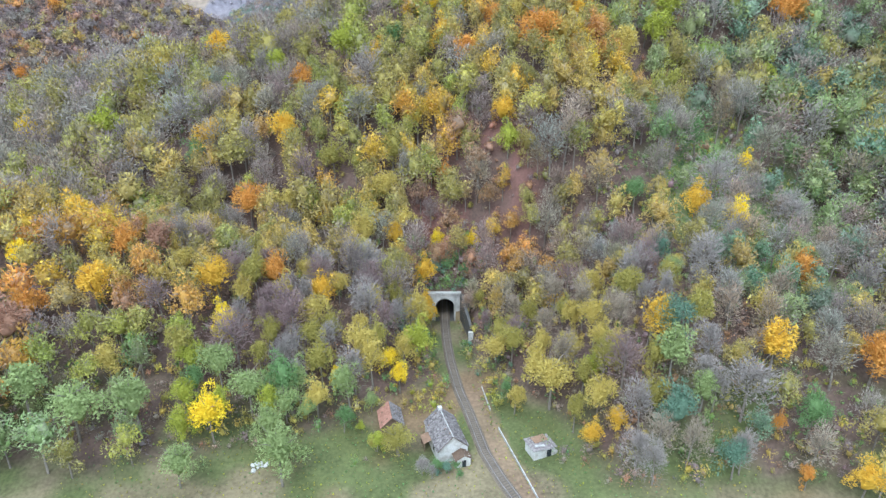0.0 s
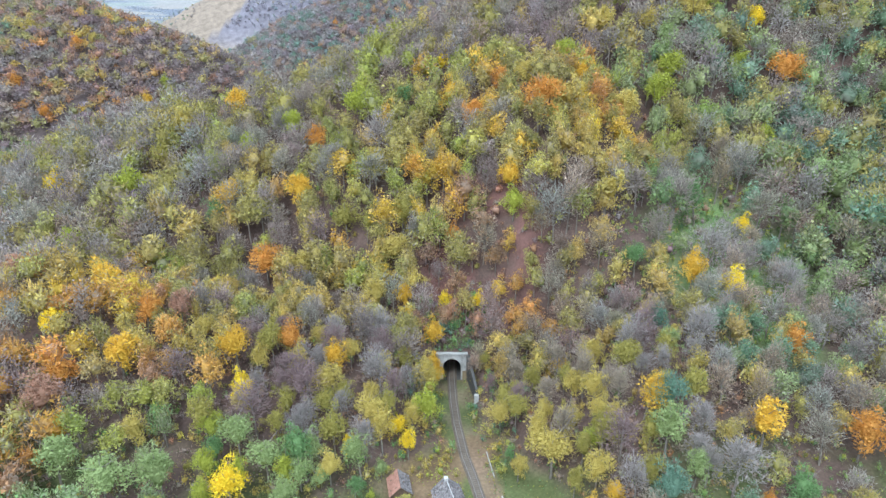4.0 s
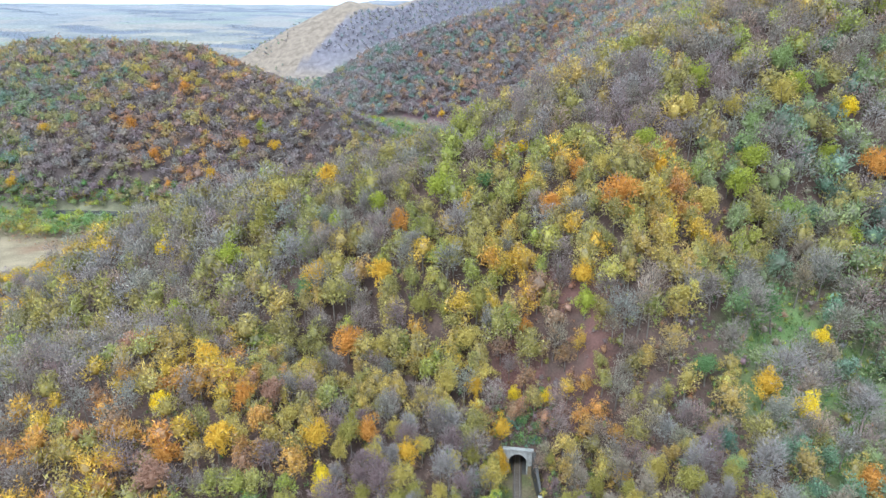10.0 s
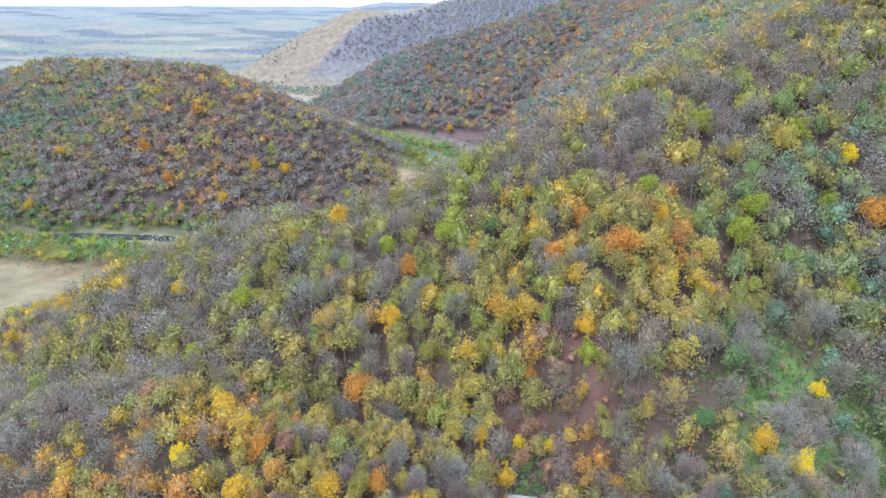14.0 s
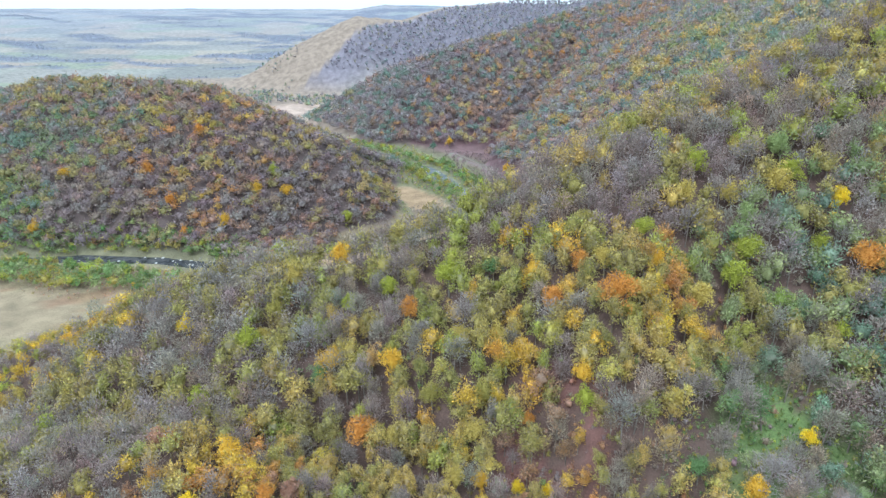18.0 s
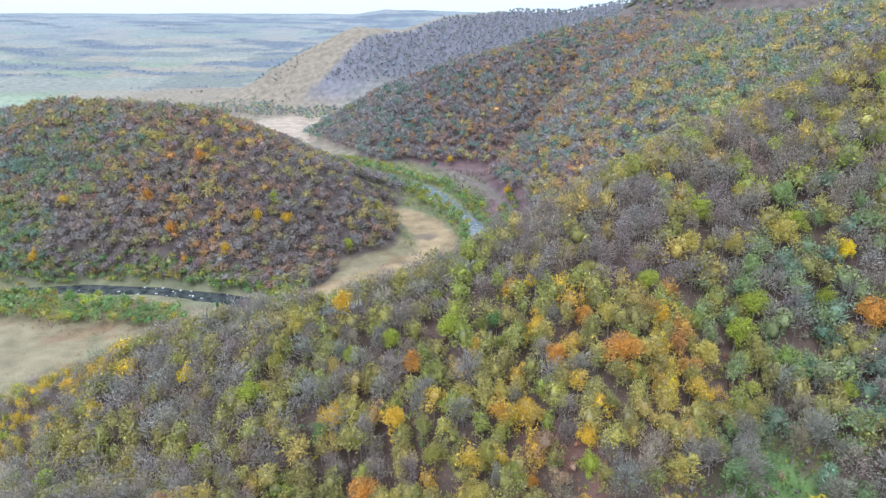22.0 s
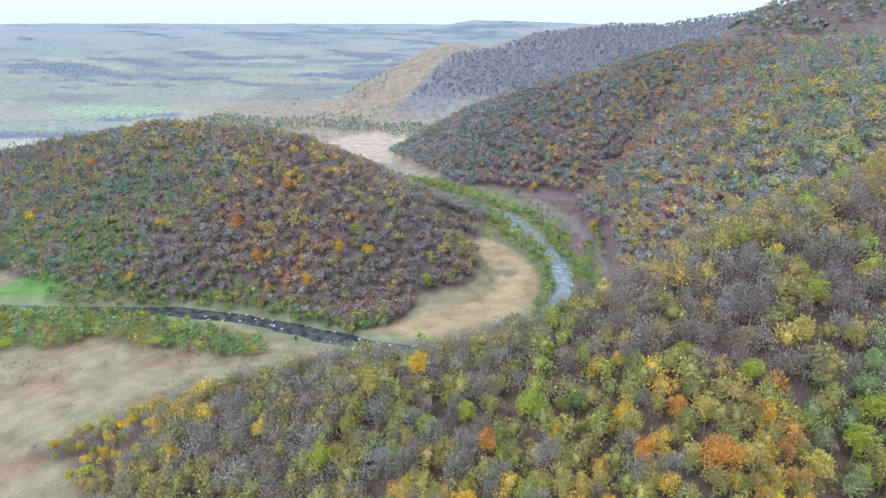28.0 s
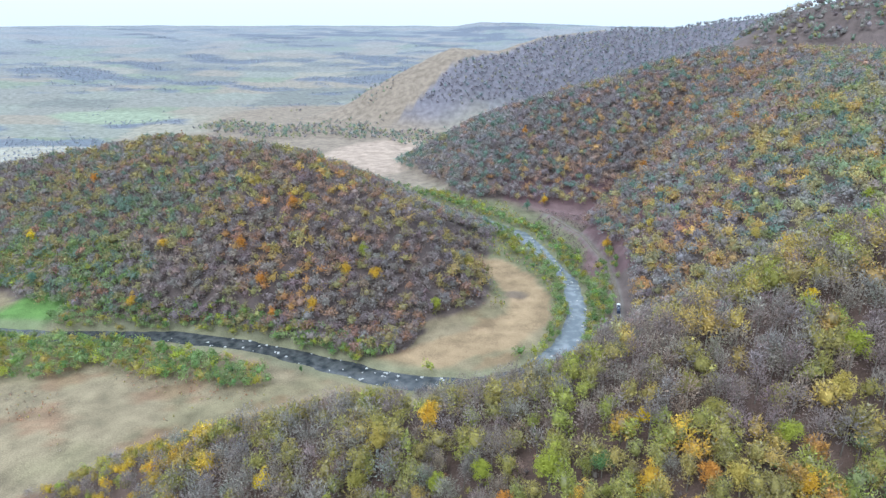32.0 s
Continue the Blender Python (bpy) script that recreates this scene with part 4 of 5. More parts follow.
# Distance haze is put into the crowns' blue-grey colour.
stuff_forest("far_hill_forest", hill_d, SPECK, "bare woods on a distant hill, blue haze painted into their colour", 1.1, 0.66, 0.1, (0.27, 0.275, 0.34))
for (x, y, h, kind), a in zip(near_wood, apart):
    if a:
        plant(kind, x, y, h)


def near_river(lo, hi, x, y):
    d = along(RIVER, x, y)[0] - river_width(x, y)
    return (d > lo) & (d < hi)


def thicket(x, y):
    f = (np.hypot((x + 315) / 85, (y - 352) / 19) < 1) * 0.95
    f = np.maximum(f, (np.hypot((x + 445) / 80, (y - 330) / 34) < 1) * 0.9)
    north = y > np.interp(x, [p[0] for p in RIVER[:8]], [p[1] for p in RIVER[:8]])
    f = np.maximum(f, near_river(0.5, 20, x, y) * north * (x < -135) * (x > -700) * (y < 440) * 0.9)
    f = np.maximum(f, near_river(0.8, 10, x, y) * (x > -95) * (y < 640) * (y > 425) * 0.75)
    f = np.maximum(f, near_river(2, 24, x, y) * (y > 560) * (x < -55) * (x > -700) * 0.5)
    f = np.maximum(f, (np.hypot((x + 29) / 10, (y - 560) / 85) < 1) * 0.85)
    f = np.maximum(f, (np.hypot((x + 500) / 110, (y - 432) / 26) < 1) * 0.9)
    f = np.where(along(SAND, x, y)[0] < 15, 0.0, f)
    return f * (along(TRACK_FAR, x, y)[0] > 4) * near_river(0.4, 999, x, y) * (np.hypot((x + 478) * 0.9, y - 385) > 27)


bank = [(x, y, h, "willow green green willow lime olive willow".split()[rng.integers(7)]) for x, y, h, k in scatter(-620, 0, 290, 860, 5.2, thicket, (6.5, 12.5))]
stuff_forest("riverside_thicket", bank, FUZZ, "green willow and alder thicket along the river", 1.0, 0.0, 0.08)
side_scrub = scatter(-420, -50, 500, 850, 4.6, lambda x, y: 0.75 * near_river(2, 75, x, y) * (wooded(x, y) < 0.5) * (along(SAND, x, y)[0] > 19) * (x < -30 - 0.55 * (y - 560)), (2.2, 5.5))
stuff_forest("valley_scrub", [(x, y, h, "lime olive willow ochre olive green fawn".split()[rng.integers(7)]) for x, y, h, k in side_scrub], BUSH, "yellow-green scrub on the flat beside the river")
purple = scatter(-260, 10, 600, 830, 4.6, lambda x, y: 0.8 * (near_river(9, 34, x, y) | ((x > -120) & (y < 790) & near_river(9, 150, x, y))) * (x > -30 - 0.55 * (y - 560)) * (wooded(x, y) < 0.5) * (along(TRACK_FAR, x, y)[0] > 4), (2.5, 5))
stuff_forest("purple_scrub", [(x, y, h, "plum") for x, y, h, k in purple], BUSH, "dark purple leafless scrub on the river bank")
scrub = scatter(-420, -190, 215, 385, 3.0, lambda x, y: ((np.hypot((x + 280) / 62, (y - 333) / 13) < 1) * 0.5 + (np.hypot((x + 372) / 34, (y - 283) / 15) < 1) * 0.5 + (waves(x, y, 13, 2.2) > 0.62) * 0.4) * near_river(3, 400, x, y) * (wooded(x, y) < 0.3), (0.9, 3.0))
stuff_forest("meadow_scrub", [(x, y, h, "rust fawn rust olive fawn".split()[rng.integers(5)]) for x, y, h, k in scrub], BUSH, "low brown brambles and bushes scattered over dry meadow")
ivy = scatter(45, 64, 156, 196, 2.2, lambda x, y: 0.85 * (np.hypot((x - 60) / 15, (y - 176) / 19) < 1), (1.6, 3.6)) + scatter(64, 124, 138, 224, 2.3, lambda x, y: (np.hypot((x - 92), (y - 182) / 1.6) < 24) * 0.8 + 0.2, (1.6, 3.4)) + scatter(64, 106, 96, 120, 2.3, lambda x, y: 0.75 * (np.hypot((x - 84) / 18, (y - 108) / 11) < 1), (1.4, 3))
stuff_forest("ivy_undergrowth", [(x, y, h, "green lime green green".split()[rng.integers(4)]) for x, y, h, k in ivy], BUSH, "bright green ivy and bramble undergrowth in a gully")
under = scatter(-115, 85, 88, 165, 2.5, lambda x, y: (0.62 + 0.28 * (y < 128)) * ((wooded(x, y) > 0.2) | (waves(x, y, 7, 3.3) > 0.45)) * (np.hypot(x - 4, y - 103) > 16) * (np.abs(x - track_x(y)) > 6) * (y > 102 - 9 * (x > 30) + 4 * waves(x, y, 9, 1)), (1.6, 4.6))
stuff_forest("undergrowth", [(x, y, h, "olive fawn ochre olive rust green fawn plum".split()[rng.integers(8)]) for x, y, h, k in under], BUSH, "mixed brown and green undergrowth at the foot of the slope")
cutting = scatter(-15, 17, 119, 162, 2.6, lambda x, y: 0.85 * (x - track_x(y) > 4.4 + 2.6 * (y > 146)) + 0.9 * (track_x(y) - x > 3.6), (2.0, 5.2))
stuff_forest("cutting_bushes", [(x, y, h, "olive green lime ochre teal olive green".split()[rng.integers(7)]) for x, y, h, k in cutting], BUSH, "green and ochre bushes crowding the railway cutting")
verge = scatter(-10, 14, 108, 162, 1.1, lambda x, y: (np.abs(np.abs(x - track_x(y)) - 5.5) < 2.0) * 0.6 * ((x < 3) | (y > 112)), (0.35, 1.1))
stuff_forest("trackside_weeds", [(x, y, h, "olive lime green willow".split()[rng.integers(4)]) for x, y, h, k in verge], {b: [make_tree(rng, False, 22, 2.6, 2.2, 0, 3, (5, 2), 0.0, 0.4)] for b in (False, True)}, "tall green weeds beside the railway track")
saplings = scatter(-110, 110, 150, 262, 4.9, lambda x, y: 0.6 * wooded(x, y) * (np.abs(x - track_x(y)) > 6), (3, 7))
stuff_forest("forest_understory", [(x, y, h, "plum olive fawn olive grey rust green".split()[rng.integers(7)]) for x, y, h, k in saplings], DIM, "low saplings and shrubs between the forest trees")
steep = scatter(-20, 62, 172, 206, 2.7, lambda x, y: 0.8 * (np.hypot((x - 20) / 40, (y - 188) / 17) < 1), (1.6, 4.4))
stuff_forest("bank_scrub", [(x, y, h, "rust plum ochre fawn plum rust olive".split()[rng.integers(7)]) for x, y, h, k in steep], BUSH, "rusty brown brambles and leafless scrub on a steep bank", 1.0, 0.0, 0.2)
tufts = scatter(-75, 62, 84, 118, 1.15, lambda x, y: 0.75 * (np.abs(x - track_x(y)) > 2.2) * (np.hypot(x - 0.6, y - 107.6) > 6.2) * (np.hypot(x - 20.8, y - 105.4) > 3.6) * (np.hypot(x + 11.9, y - 114) > 3.8), (0.15, 0.55))
stuff_forest("rough_grass", [(x, y, h, "lime olive green olive green".split()[rng.integers(5)]) for x, y, h, k in tufts], {b: [make_tree(rng, False, 6, 6.0, 3.0, 0, 3, (4, 1), 0.0, 0.5)] for b in (False, True)}, "rough tussocky grass around the houses")
crown_of_portal = scatter(-9, 12, 166, 177, 1.7, lambda x, y: 0.8 + 0 * x, (2.2, 5.0)) + scatter(-7, 8, 163.25, 166.4, 0.8, lambda x, y: 0.8 + 0 * x, (1.6, 3.2))
stuff_forest("portal_bushes", [(x, y, h, "teal plum green green".split()[rng.integers(4)]) for x, y, h, k in crown_of_portal], BUSH, "dark bushes hanging over the tunnel portal")
def field_edges(x, y):
    """Hedges on the fields' borders, and some fields under trees."""
    u, v = (0.9 * x + 0.35 * y) / 190 + 0.15 * waves(x, y, 90, 1.0), (0.9 * y - 0.3 * x) / 130
    pick = np.sin(np.floor(u) * 91.7 + np.floor(v) * 47.3) * 9631.7
    pick = pick - np.floor(pick)
    near = np.hypot(x, y) < 2000
    edge = (((u - np.floor(u) < 0.035) & (pick > 0.45)) | ((v - np.floor(v) < 0.05) & (pick < 0.4))) & near
    copse = copses(x, y) > 0.42
    ok = (np.hypot(x, y) > 1000) & (along(RIDGE_D, x, y)[0] > 190) & (wooded(x, y) < 0.2) & (x > -1.15 * y - 100) & (x < -0.16 * y) & (np.hypot(x + 560, (y - 1080) * 1.25) > 400)
    return (edge * 0.5 + copse * 0.85) * ok


plain_wood = scatter(-3900, -150, 650, 3400, 15, field_edges, (4, 8))
# The blue tone here is haze painted into the leaf colour.
stuff_forest("hedges_and_copses", [(x, y, h, "grey plum teal grey olive".split()[rng.integers(5)]) for x, y, h, k in plain_wood], SPECK, "distant hedgerows and copses between fields, blue haze painted into their colour", 1.0, 0.75, 0.08, (0.33, 0.36, 0.44))
foot_d = scatter(-950, -330, 1130, 1400, 11, lambda x, y: 0.85 * (np.abs(y - 1250) < 70 + 70 * waves(x, y, 70, 1.0)) * (along(RIDGE_D, x, y)[0] > 120), (7, 13))
foot_d += scatter(-860, -560, 1330, 1560, 12, lambda x, y: 0.9 * (waves(x, y, 45, 4.0) > 0.25), (5, 9))
# A little haze is blended into this belt's colour as well.
stuff_forest("plain_edge_wood", [(x, y, h, "teal willow grey olive plum".split()[rng.integers(5)]) for x, y, h, k in foot_d], SPECK, "belt of grey-green trees where hills meet the plain, lightly hazed in colour", 1.0, 0.4, 0.1, (0.27, 0.29, 0.31))


# ---- railway ----
def sweep(path, profile):
    """A profile (side, up) drawn along a path of points."""
    bm = bmesh.new()
    rings = []
    for i, p in enumerate(path):
        a, b = Vector(path[max(i - 1, 0)]), Vector(path[min(i + 1, len(path) - 1)])
        t = (b - a).normalized()
        side = Vector((t.y, -t.x, 0)).normalized()
        rings.append([bm.verts.new(Vector(p) + side * u + Vector((0, 0, w))) for u, w in profile])
    k = len(profile)
    for r, q in zip(rings, rings[1:]):
        for j in range(k):
            bm.faces.new((r[j], r[(j + 1) % k], q[(j + 1) % k], q[j]))
    bm.faces.new(rings[0][::-1])
    bm.faces.new(rings[-1])
    bmesh.ops.recalc_face_normals(bm, faces=bm.faces)
    return bm


def rail_profile(off):
    return [(off - 0.07, 0), (off + 0.07, 0), (off + 0.035, 0.05), (off + 0.04, 0.17), (off - 0.04, 0.17), (off - 0.035, 0.05)]


line = [(float(track_x(y)), float(y), 0.0) for y in np.arange(20, 186, 1.5)]
track = tagged(new("railway_track"), "single railway track with rusty rails on dark sleepers", "railway track")
part("ballast", sweep(line, [(-1.55, -0.35), (1.55, -0.35), (1.15, 0.02), (-1.15, 0.02)]), ballast_mat, track)
for off in (-0.755, 0.755):
    part("rail", sweep([(x, y, z + 0.09) for x, y, z in line], rail_profile(off)), rail_steel, track)
sleeper_mesh = None
for y in np.arange(60, 163, 0.65):
    a = math.degrees(math.atan2(float(track_x(y + 1) - track_x(y - 1)), 2))
    if sleeper_mesh is None:
        ob = part("sleeper", boxed(-1.25, -0.12, -0.06, 1.25, 0.12, 0.09), sleeper_wood, track)
        sleeper_mesh = ob.data
    else:
        ob = new("sleeper", sleeper_mesh)
        ob.parent = track
    ob.matrix_basis = pose(float(track_x(y)), float(y), 0.0, 0, 0, -a + random.uniform(-1, 1))

far_line = []
for (ax, ay, az), (bx, by, bz) in zip(TRACK_FAR, TRACK_FAR[1:]):
    far_line += [(ax + (bx - ax) * k / 6, ay + (by - ay) * k / 6, az + (bz - az) * k / 6 + 0.1) for k in range(6)]
far_track = tagged(new("railway_track"), "railway track curving along the foot of the valley side", "railway track")
part("ballast", sweep(far_line, [(-2.4, -0.6), (2.4, -0.6), (1.6, 0.02), (-1.6, 0.02)]), ballast_mat, far_track)
for off in (-0.755, 0.755):
    part("rail", sweep([(x, y, z + 0.05) for x, y, z in far_line], rail_profile(off)), rail_steel, far_track)

# a short works train on the far track
ax = math.degrees(math.atan2(3.0, 52.0))
loco = tagged(new("locomotive"), "dark locomotive with a white cab and hood on the far track", "locomotive")
loco.matrix_basis = pose(-15.7, 517, 11.3, 0, 0, ax)
part("frame", boxed(-1.45, -7.5, 0.6, 1.45, 7.5, 1.1), loco_dark, loco)
part("hood", boxed(-1.1, -7.2, 1.1, 1.1, 2.2, 3.0), loco_dark, loco)
part("cab", prism([(-1.4, 1.1), (1.4, 1.1), (1.4, 3.5), (0.9, 4.0), (-0.9, 4.0), (-1.4, 3.5)], 2.2, 5.2), loco_white, loco, "white cab")
part("nose", boxed(-1.2, 5.2, 1.1, 1.2, 7.3, 2.6), loco_white, loco, "white nose")
part("windscreen", boxed(-1.1, 2.16, 2.5, 1.1, 2.2, 3.4), dark_glass, loco)
part("exhaust", boxed(-0.3, -2.6, 3.0, 0.3, -1.8, 3.3), loco_white, loco)
for yy in (-5.6, -3.6, 3.6, 5.6):
    for sx in (-0.76, 0.76):
        bm = bmesh.new()
        bmesh.ops.create_cone(bm, cap_ends=True, segments=14, radius1=0.5, radius2=0.5, depth=0.14, matrix=pose(sx, yy, 0.5, 0, 90, 0))
        part("wheel", bm, rail_steel, loco)
wagon = tagged(new("flat_wagon"), "short flat wagon with pale side beams coupled to the locomotive", "wagon")
wagon.matrix_basis = pose(-14.9, 503.6, 11.3, 0, 0, ax)
part("deck", boxed(-1.4, -5, 0.9, 1.4, 4.6, 1.1), sleeper_wood, wagon)
for sx in (-1.35, 1.2):
    part("side_beam", boxed(sx, -5, 1.1, sx + 0.15, 4.6, 1.6), concrete, wagon)
for yy in (-3.5, 3.2):
    for sx in (-0.76, 0.76):
        bm = bmesh.new()
        bmesh.ops.create_cone(bm, cap_ends=True, segments=14, radius1=0.45, radius2=0.45, depth=0.14, matrix=pose(sx, yy, 0.45, 0, 90, 0))
        part("wheel", bm, rail_steel, wagon)


# ---- tunnel portal ----
def arch(r, spring, cx0, n=18, foot=-0.3):
    pts = [(cx0 - r, foot)] + [(cx0 - r * math.cos(math.pi * i / n), spring + r * math.sin(math.pi * i / n)) for i in range(n + 1)] + [(cx0 + r, foot)]
    return pts


def band(inner, outer, y0, y1):
    """A wall between two open outlines (x, z), from y0 to y1."""
    bm = bmesh.new()
    rows = [[bm.verts.new((x, y, z)) for x, z in pts] for pts, y in ((inner, y0), (outer, y0), (outer, y1), (inner, y1))]
    for a in range(4):
        b = (a + 1) % 4
        for i in range(len(inner) - 1):
            bm.faces.new((rows[a][i], rows[a][i + 1], rows[b][i + 1], rows[b][i]))
    bmesh.ops.recalc_face_normals(bm, faces=bm.faces)
    return bm


def wall_outline(pts, x0, x1, top, foot=-0.3):
    """The outer edge of a headwall, one point for each point of the arch."""
    out, n = [], len(pts)
    for i, (x, z) in enumerate(pts):
        u = i / (n - 1)
        if u < 0.25:
            out.append((x0, foot + (top - foot) * u / 0.25))
        elif u > 0.75:
            out.append((x1, foot + (top - foot) * (1 - u) / 0.25))
        else:
            out.append((x0 + (x1 - x0) * (u - 0.25) / 0.5, top))
    return out


portal = tagged(new("tunnel_portal"), "pale weathered concrete railway tunnel portal with a dark arched mouth", "tunnel portal")
ring_in, ring_out = arch(2.75, 4.4, 0.55), arch(3.2, 4.4, 0.55)
part("arch_ring", band(ring_in, ring_out, 162.3, 163.6), concrete, portal)
part("headwall", band(ring_out, wall_outline(ring_out, -4.2, 5.0, 8.5), 162.5, 163.6), concrete, portal)
part("parapet", boxed(-4.4, 162.25, 8.5, 5.4, 163.8, 8.95), concrete, portal)
part("backfill", boxed(-4.2, 163.62, 7.3, 5.0, 168, 8.88), dark_stone, portal)
part("lining", band(arch(2.72, 4.4, 0.55), arch(3.0, 4.4, 0.55), 163.4, 186), dark_stone, portal, "dark stone lining")
part("end_wall", boxed(-2.4, 185.6, -0.3, 3.5, 186, 7.3), dark_stone, portal)
part("tunnel_floor", boxed(-3.6, 161.4, -0.7, 4.7, 186, -0.37), dark_stone, portal)
wing = tagged(new("wing_wall"), "dark stone retaining wall with a coping beside the tunnel mouth", "retaining wall")
bm = bmesh.new()
va = [bm.verts.new(p) for p in ((5.0, 162.6, -0.4), (5.0, 162.6, 8.6), (7.3, 148, 6.0), (7.3, 148, -0.4))]
vb = [bm.verts.new(p) for p in ((6.0, 162.6, -0.4), (6.0, 162.6, 8.6), (8.1, 148, 6.0), (8.1, 148, -0.4))]
bm.faces.new(va)
bm.faces.new(vb[::-1])
for i in range(4):
    bm.faces.new((va[(i + 1) % 4], va[i], vb[i], vb[(i + 1) % 4]))
part("wall_body", bm, dark_stone, wing)
part("coping", sweep([(5.5, 162.2, 8.6), (6.6, 155, 7.3), (7.75, 147.9, 6.0)], [(-0.2, 0), (0.4, 0), (0.4, 0.15), (-0.2, 0.15)]), dark_stone, wing)
part("end_pier", boxed(7.0, 146.9, -0.4, 8.3, 147.98, 4.6), concrete, wing, "pale concrete end pier")

for k, (p0, p1) in enumerate((((8.9, 133), (11.2, 119.5)), ((12.6, 113), (18.6, 92)), ((19.0, 90.5), (30, 66)))):
    kerb = tagged(new("low_wall"), "low pale concrete edging wall beside the railway", "low wall", "edging walls")
    n = max(2, int(math.hypot(p1[0] - p0[0], p1[1] - p0[1]) / 3.0))
    for i in range(n):
        a, b = (Vector((*p0, 0)).lerp(Vector((*p1, 0)), u) for u in (i / n, (i + 0.97) / n))
        part("block", sweep([(a.x, a.y, -0.3), (b.x, b.y, -0.3)], [(-0.14, 0), (0.14, 0), (0.10, 0.5), (-0.10, 0.5)]), concrete, kerb)


# ---- houses by the track ----
def roof_slope(name, parent, mat, m, length, run, rise, tile=(0.42, 0.5)):
    """Tiles in courses on one slope: local x along the eaves, y up the slope from eaves to ridge."""
    slope = math.hypot(run, rise)
    deck = boxed(-0.03, -0.25, -0.10, length + 0.03, slope, -0.03)
    bmesh.ops.transform(deck, matrix=m, verts=deck.verts)
    part("roof_deck", deck, old_wood, parent)
    bm = bmesh.new()
    rows, cols = int((slope + 0.25) / tile[1]), int(length / tile[0])
    for r in range(rows):
        for c in range(cols):
            if random.random() < 0.02:
                continue
            x, y = c * length / cols, -0.25 + r * (slope + 0.25) / rows
            lift = random.uniform(0, 0.025)
            v = [bm.verts.new(p) for p in ((x, y - 0.04, 0.07 + lift), (x + tile[0] * 0.5, y - 0.04, 0.11 + lift), (x + tile[0] * 0.97, y - 0.04, 0.06 + lift),
                                           (x + tile[0] * 0.97, y + tile[1], 0.0), (x + tile[0] * 0.5, y + tile[1], 0.05), (x, y + tile[1], 0.01), (x, y - 0.04, -0.03), (x + tile[0] * 0.97, y - 0.04, -0.03))]
            bm.faces.new((v[0], v[1], v[4], v[5]))
            bm.faces.new((v[1], v[2], v[3], v[4]))
            bm.faces.new((v[0], v[6], v[7], v[2], v[1]))
    bmesh.ops.transform(bm, matrix=m, verts=bm.verts)
    ob = part(name, bm, mat, parent)
    ob["kind"] = "stuff"
    return ob


def gabled(name, label, at, turn, width, length, eaves, ridge, wall_mat, left_mat, right_mat, over=0.35):
    """A house with its ridge along local y, gable towards -y."""
    house = tagged(new(name), label, "house" if name == "house" else "shed")
    house.matrix_basis = pose(*at, 0, 0, turn)
    h = width / 2
    part("wall", prism([(-h, -0.3), (h, -0.3), (h, eaves), (0, ridge - 0.15), (-h, eaves)], -length / 2, length / 2), wall_mat, house)
    rise = ridge - eaves
    ang = math.degrees(math.atan2(rise, h))
    roof_slope("roof_tiles", house, right_mat, pose(h, -length / 2 - over, eaves) @ pose(0, 0, 0, 0, 0, 90) @ pose(0, 0, 0.06, ang, 0, 0), length + 2 * over, h, rise)
    roof_slope("roof_tiles", house, left_mat, pose(-h, length / 2 + over, eaves) @ pose(0, 0, 0, 0, 0, -90) @ pose(0, 0, 0.06, ang, 0, 0), length + 2 * over, h, rise)
    return house


house = gabled("house", "abandoned whitewashed house with a mossy grey tiled gable roof", (0.6, 107.6, -0.25), 17, 6.6, 10.0, 3.3, 6.4, whitewash, grey_tile, grey_tile)
part("ridge_cap", sweep([(0, -5.4, 6.47), (0, 0, 6.42), (0, 5.4, 6.47)], [(-0.12, 0), (0.12, 0), (0.06, 0.12), (-0.06, 0.12)]), concrete, house, "pale mortared ridge")
part("chimney", boxed(-0.45, 4.0, 5.4, 0.4, 4.8, 7.0), whitewash, house)
for wx, wy0, wy1 in ((-3.34, -2.6, -1.5), (-3.34, 1.0, 2.1), (3.3, -2.4, -1.3), (3.3, 1.2, 2.3)):
    win = part("window", boxed(wx, wy0, 1.0, wx + 0.04, wy1, 2.4), dark_glass, house)
    part("frame", boxed(wx - 0.01 if wx < 0 else wx + 0.01, (wy0 + wy1) / 2 - 0.04, 1.0, wx + 0.06, (wy0 + wy1) / 2 + 0.04, 2.4), old_wood, win)
annex = tagged(new("porch"), "small whitewashed porch with a collapsing brown roof", "porch")
annex.matrix_basis = house.matrix_basis @ pose(1.6, -6.25, 0)
part("front_wall", prism([(-1.5, -0.3), (1.5, -0.3), (1.5, 2.0), (0.2, 2.9), (-1.5, 2.0)], -1.25, -1.05), whitewash, annex)
part("side_wall", boxed(1.3, -1.04, -0.3, 1.5, 1.2, 2.0), whitewash, annex)
part("side_wall", boxed(-1.5, -1.04, -0.3, -1.3, 1.2, 1.9), whitewash, annex)
# Flat dark panel on the uncut wall, standing in for the shade inside.
part("dark_doorway_panel", boxed(-0.35, -1.29, -0.3, 0.55, -1.25, 1.7), dark_glass, annex)
roof_slope("roof_tiles", annex, old_wood, pose(1.6, -1.3, 2.0) @ pose(0, 0, 0, 0, 0, 90) @ pose(0, 0, 0.02, 32, 0, 0), 2.5, 1.45, 0.9)
roof_slope("roof_tiles", annex, old_wood, pose(-1.6, 1.2, 2.0) @ pose(0, 0, 0, 0, 0, -90) @ pose(0, 0, 0.02, 28, 0, 0), 2.5, 1.7, 0.9)
for i in range(3):
    part("rafter", boxed(0.25, -0.9 + i * 0.8, 2.45, 1.0, -0.8 + i * 0.8, 2.55, m=pose(0, 0, 0, 0, 12, 0)), whitewash, annex)
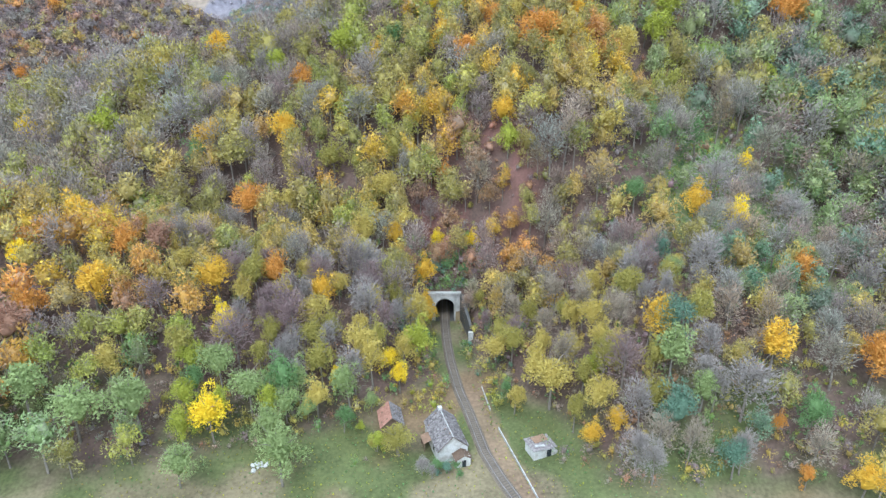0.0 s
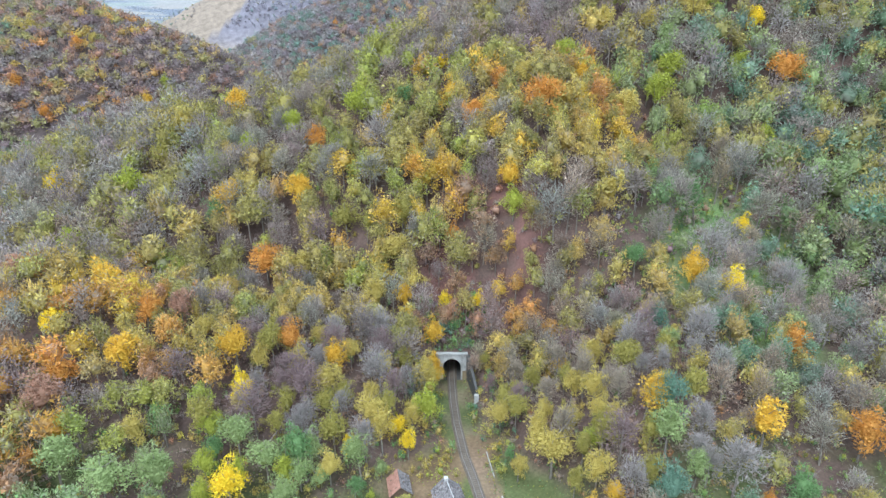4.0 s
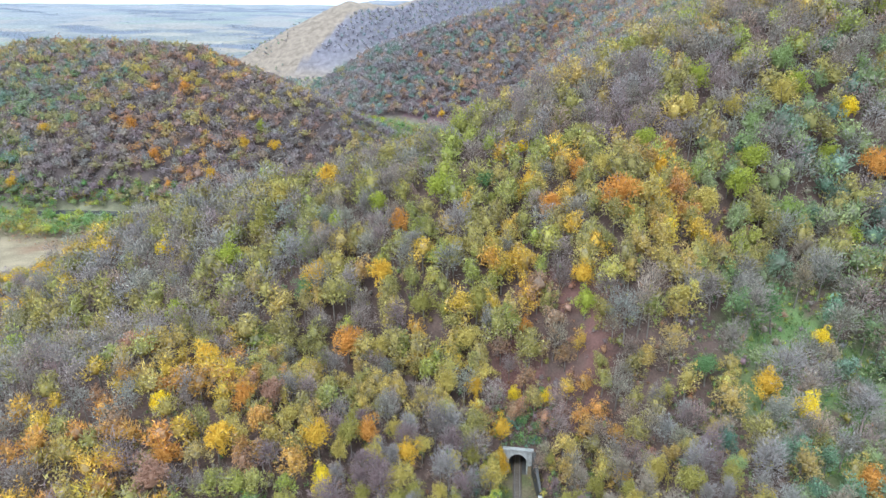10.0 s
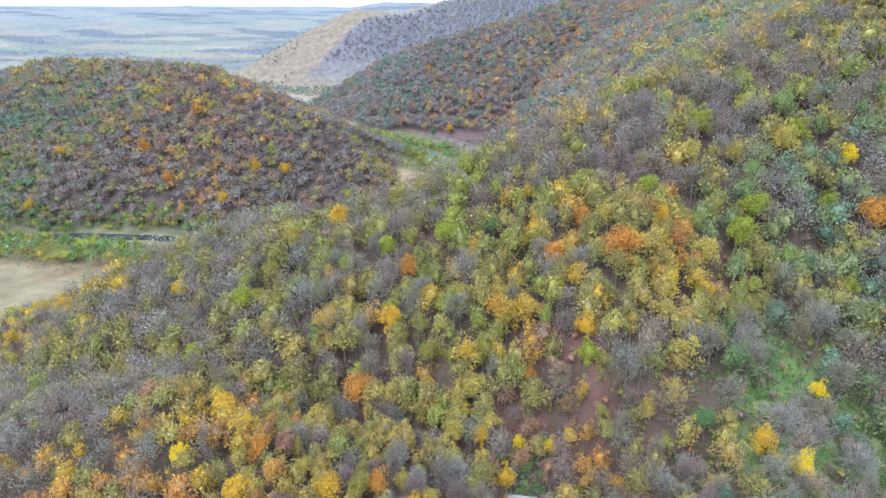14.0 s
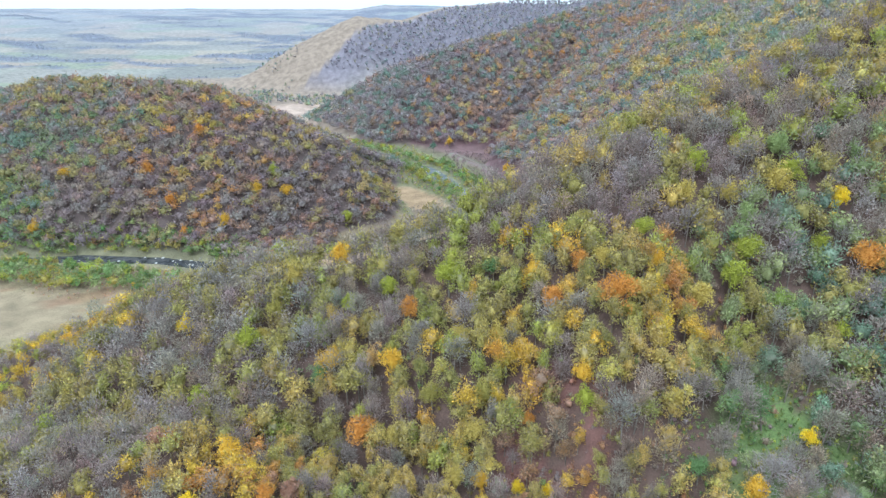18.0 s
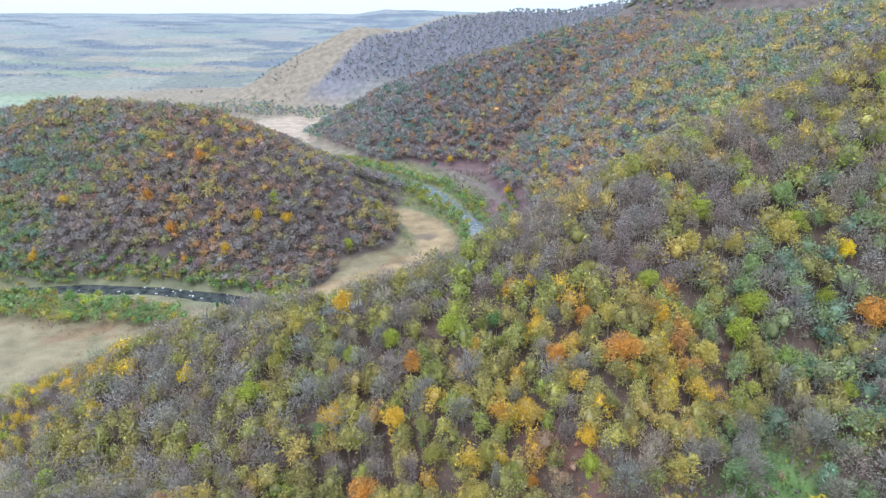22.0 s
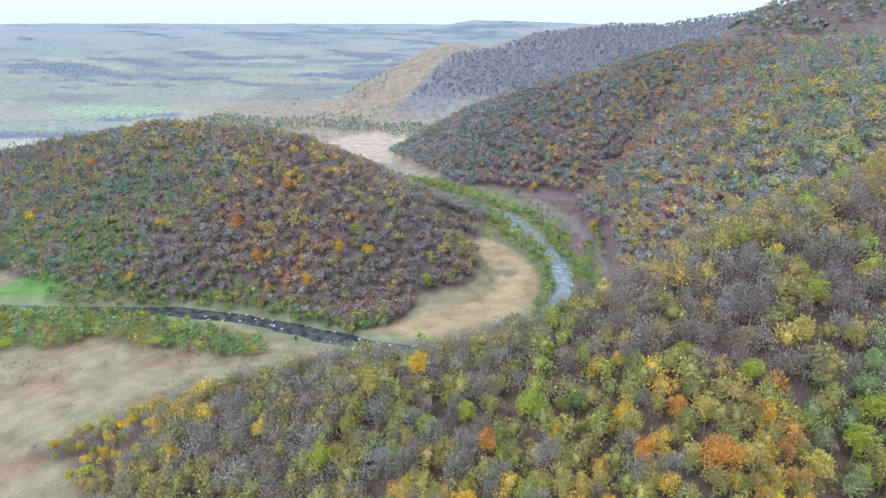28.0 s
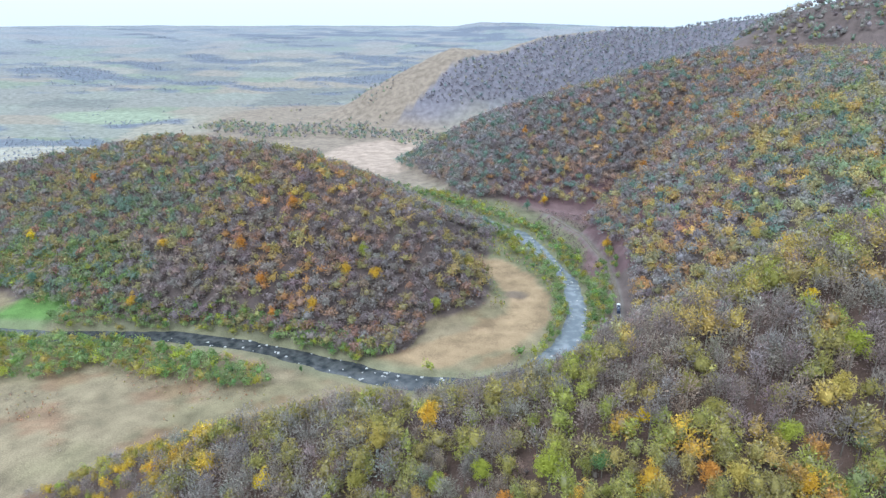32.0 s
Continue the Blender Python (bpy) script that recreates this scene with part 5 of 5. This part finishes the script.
lean = tagged(new("lean_to"), "brown timber lean-to against the side of the house", "lean-to")
lean.matrix_basis = house.matrix_basis @ pose(-4.25, 0.6, 0)
part("roof_sheet", prism([(-0.9, 2.1), (0.85, 2.8), (0.85, 2.9), (-0.9, 2.2)], -1.4, 1.5), rust_sheet, lean)
for yy in (-1.3, 0.05, 1.4):
    part("post", boxed(-0.8, yy - 0.07, -0.2, -0.66, yy + 0.07, 2.12), old_wood, lean)
part("back_wall", boxed(-0.7, 1.3, -0.2, 0.8, 1.38, 2.2), old_wood, lean)

shed = gabled("shed", "small shed with a faded red and grey tiled roof among bushes", (-11.9, 114.0, -0.25), 12, 5.0, 6.0, 2.3, 4.6, old_wood, red_tile, grey_tile, 0.25)
part("door", boxed(-0.5, -3.05, -0.2, 0.5, -3.0, 1.8), dark_stone, shed)

hut = tagged(new("hut"), "low white hut with a patched grey and rusty roof", "shed")
hut.matrix_basis = pose(20.8, 105.4, -0.25, 0, 0, 22)
part("wall", prism([(-2.5, -0.2), (2.5, -0.2), (2.5, 2.2), (-2.5, 2.5)], -1.9, 1.9), whitewash, hut)
for i in range(6):
    part("roof_sheet", boxed(-2.9 + i * 0.97, -2.3, 0, -1.95 + i * 0.97, 2.3, 0.05, m=pose(0, 0, 2.46 + 0.01 * (i % 2), random.uniform(-1, 1), 3.5, random.uniform(-2, 2))), grey_tile, hut)
part("roof_patch", boxed(-1.2, 0.1, 0, 2.2, 2.2, 0.04, m=pose(0, 0, 2.58, 0, 3.5, 6)), rust_sheet, hut, "rusty brown sheet")
part("roof_patch", boxed(-1.6, -1.3, 0, 0.6, -0.7, 0.03, m=pose(0, 0, 2.6, 0, 3.5, -8)), concrete, hut, "torn pale sheet")
# Again a dark panel in place of the opening's shade.
part("dark_doorway_panel", boxed(0.6, -1.95, -0.1, 1.7, -1.9, 1.8), dark_glass, hut)
part("crate", boxed(1.9, -2.7, -0.05, 2.7, -2.0, 0.7, m=pose(0, 0, 0, 0, 0, 20)), whitewash, hut)

pole = tagged(new("telegraph_pole"), "dark wooden telegraph pole beside the railway", "pole")
pole.matrix_basis = pose(16.2, 122, -0.3)
bm = bmesh.new()
bmesh.ops.create_cone(bm, cap_ends=True, segments=10, radius1=0.14, radius2=0.09, depth=7, matrix=pose(0, 0, 3.5))
part("mast", bm, old_wood, pole)
part("cross_arm", boxed(-0.7, -0.06, 6.3, 0.7, 0.06, 6.42), old_wood, pole)


# ---- stones and rubble ----
def boulder(name, x, y, z, r, label, cat):
    bm = bmesh.new()
    bmesh.ops.create_icosphere(bm, subdivisions=1, radius=r)
    for v in bm.verts:
        v.co *= random.uniform(0.7, 1.25)
        v.co.z *= 0.6
    ob = part(name, bm, boulder_mat)
    ob.matrix_basis = pose(x, y, z, 0, 0, random.uniform(0, 360))
    return tagged(ob, label, cat, "river boulders" if cat == "boulder" else "rubble")


for i in range(110):
    k = random.randrange(3, 13)
    (ax_, ay_, az_), (bx_, by_, bz_) = RIVER[k], RIVER[k + 1]
    u, side = random.random(), random.choice((-1, 1))
    x, y = ax_ + (bx_ - ax_) * u, ay_ + (by_ - ay_) * u
    d = Vector((bx_ - ax_, by_ - ay_)).normalized()
    w = float(river_width(x, y)) * (random.uniform(0.7, 1.05) if random.random() < 0.7 else random.uniform(-0.6, 0.6))
    boulder("boulder", x - d.y * w * side, y + d.x * w * side, az_ + (bz_ - az_) * u - 0.1, random.uniform(0.5, 1.5), "pale rounded boulder lying in the shallow river", "boulder")
for i in range(9):
    x, y = -39 + random.uniform(-2.5, 2.5), 100 + random.uniform(-1.2, 1.2)
    boulder("rubble_block", x, y, float(height(x, y)) + 0.1, random.uniform(0.3, 0.8), "pale rubble block lying in rough grass", "rubble")
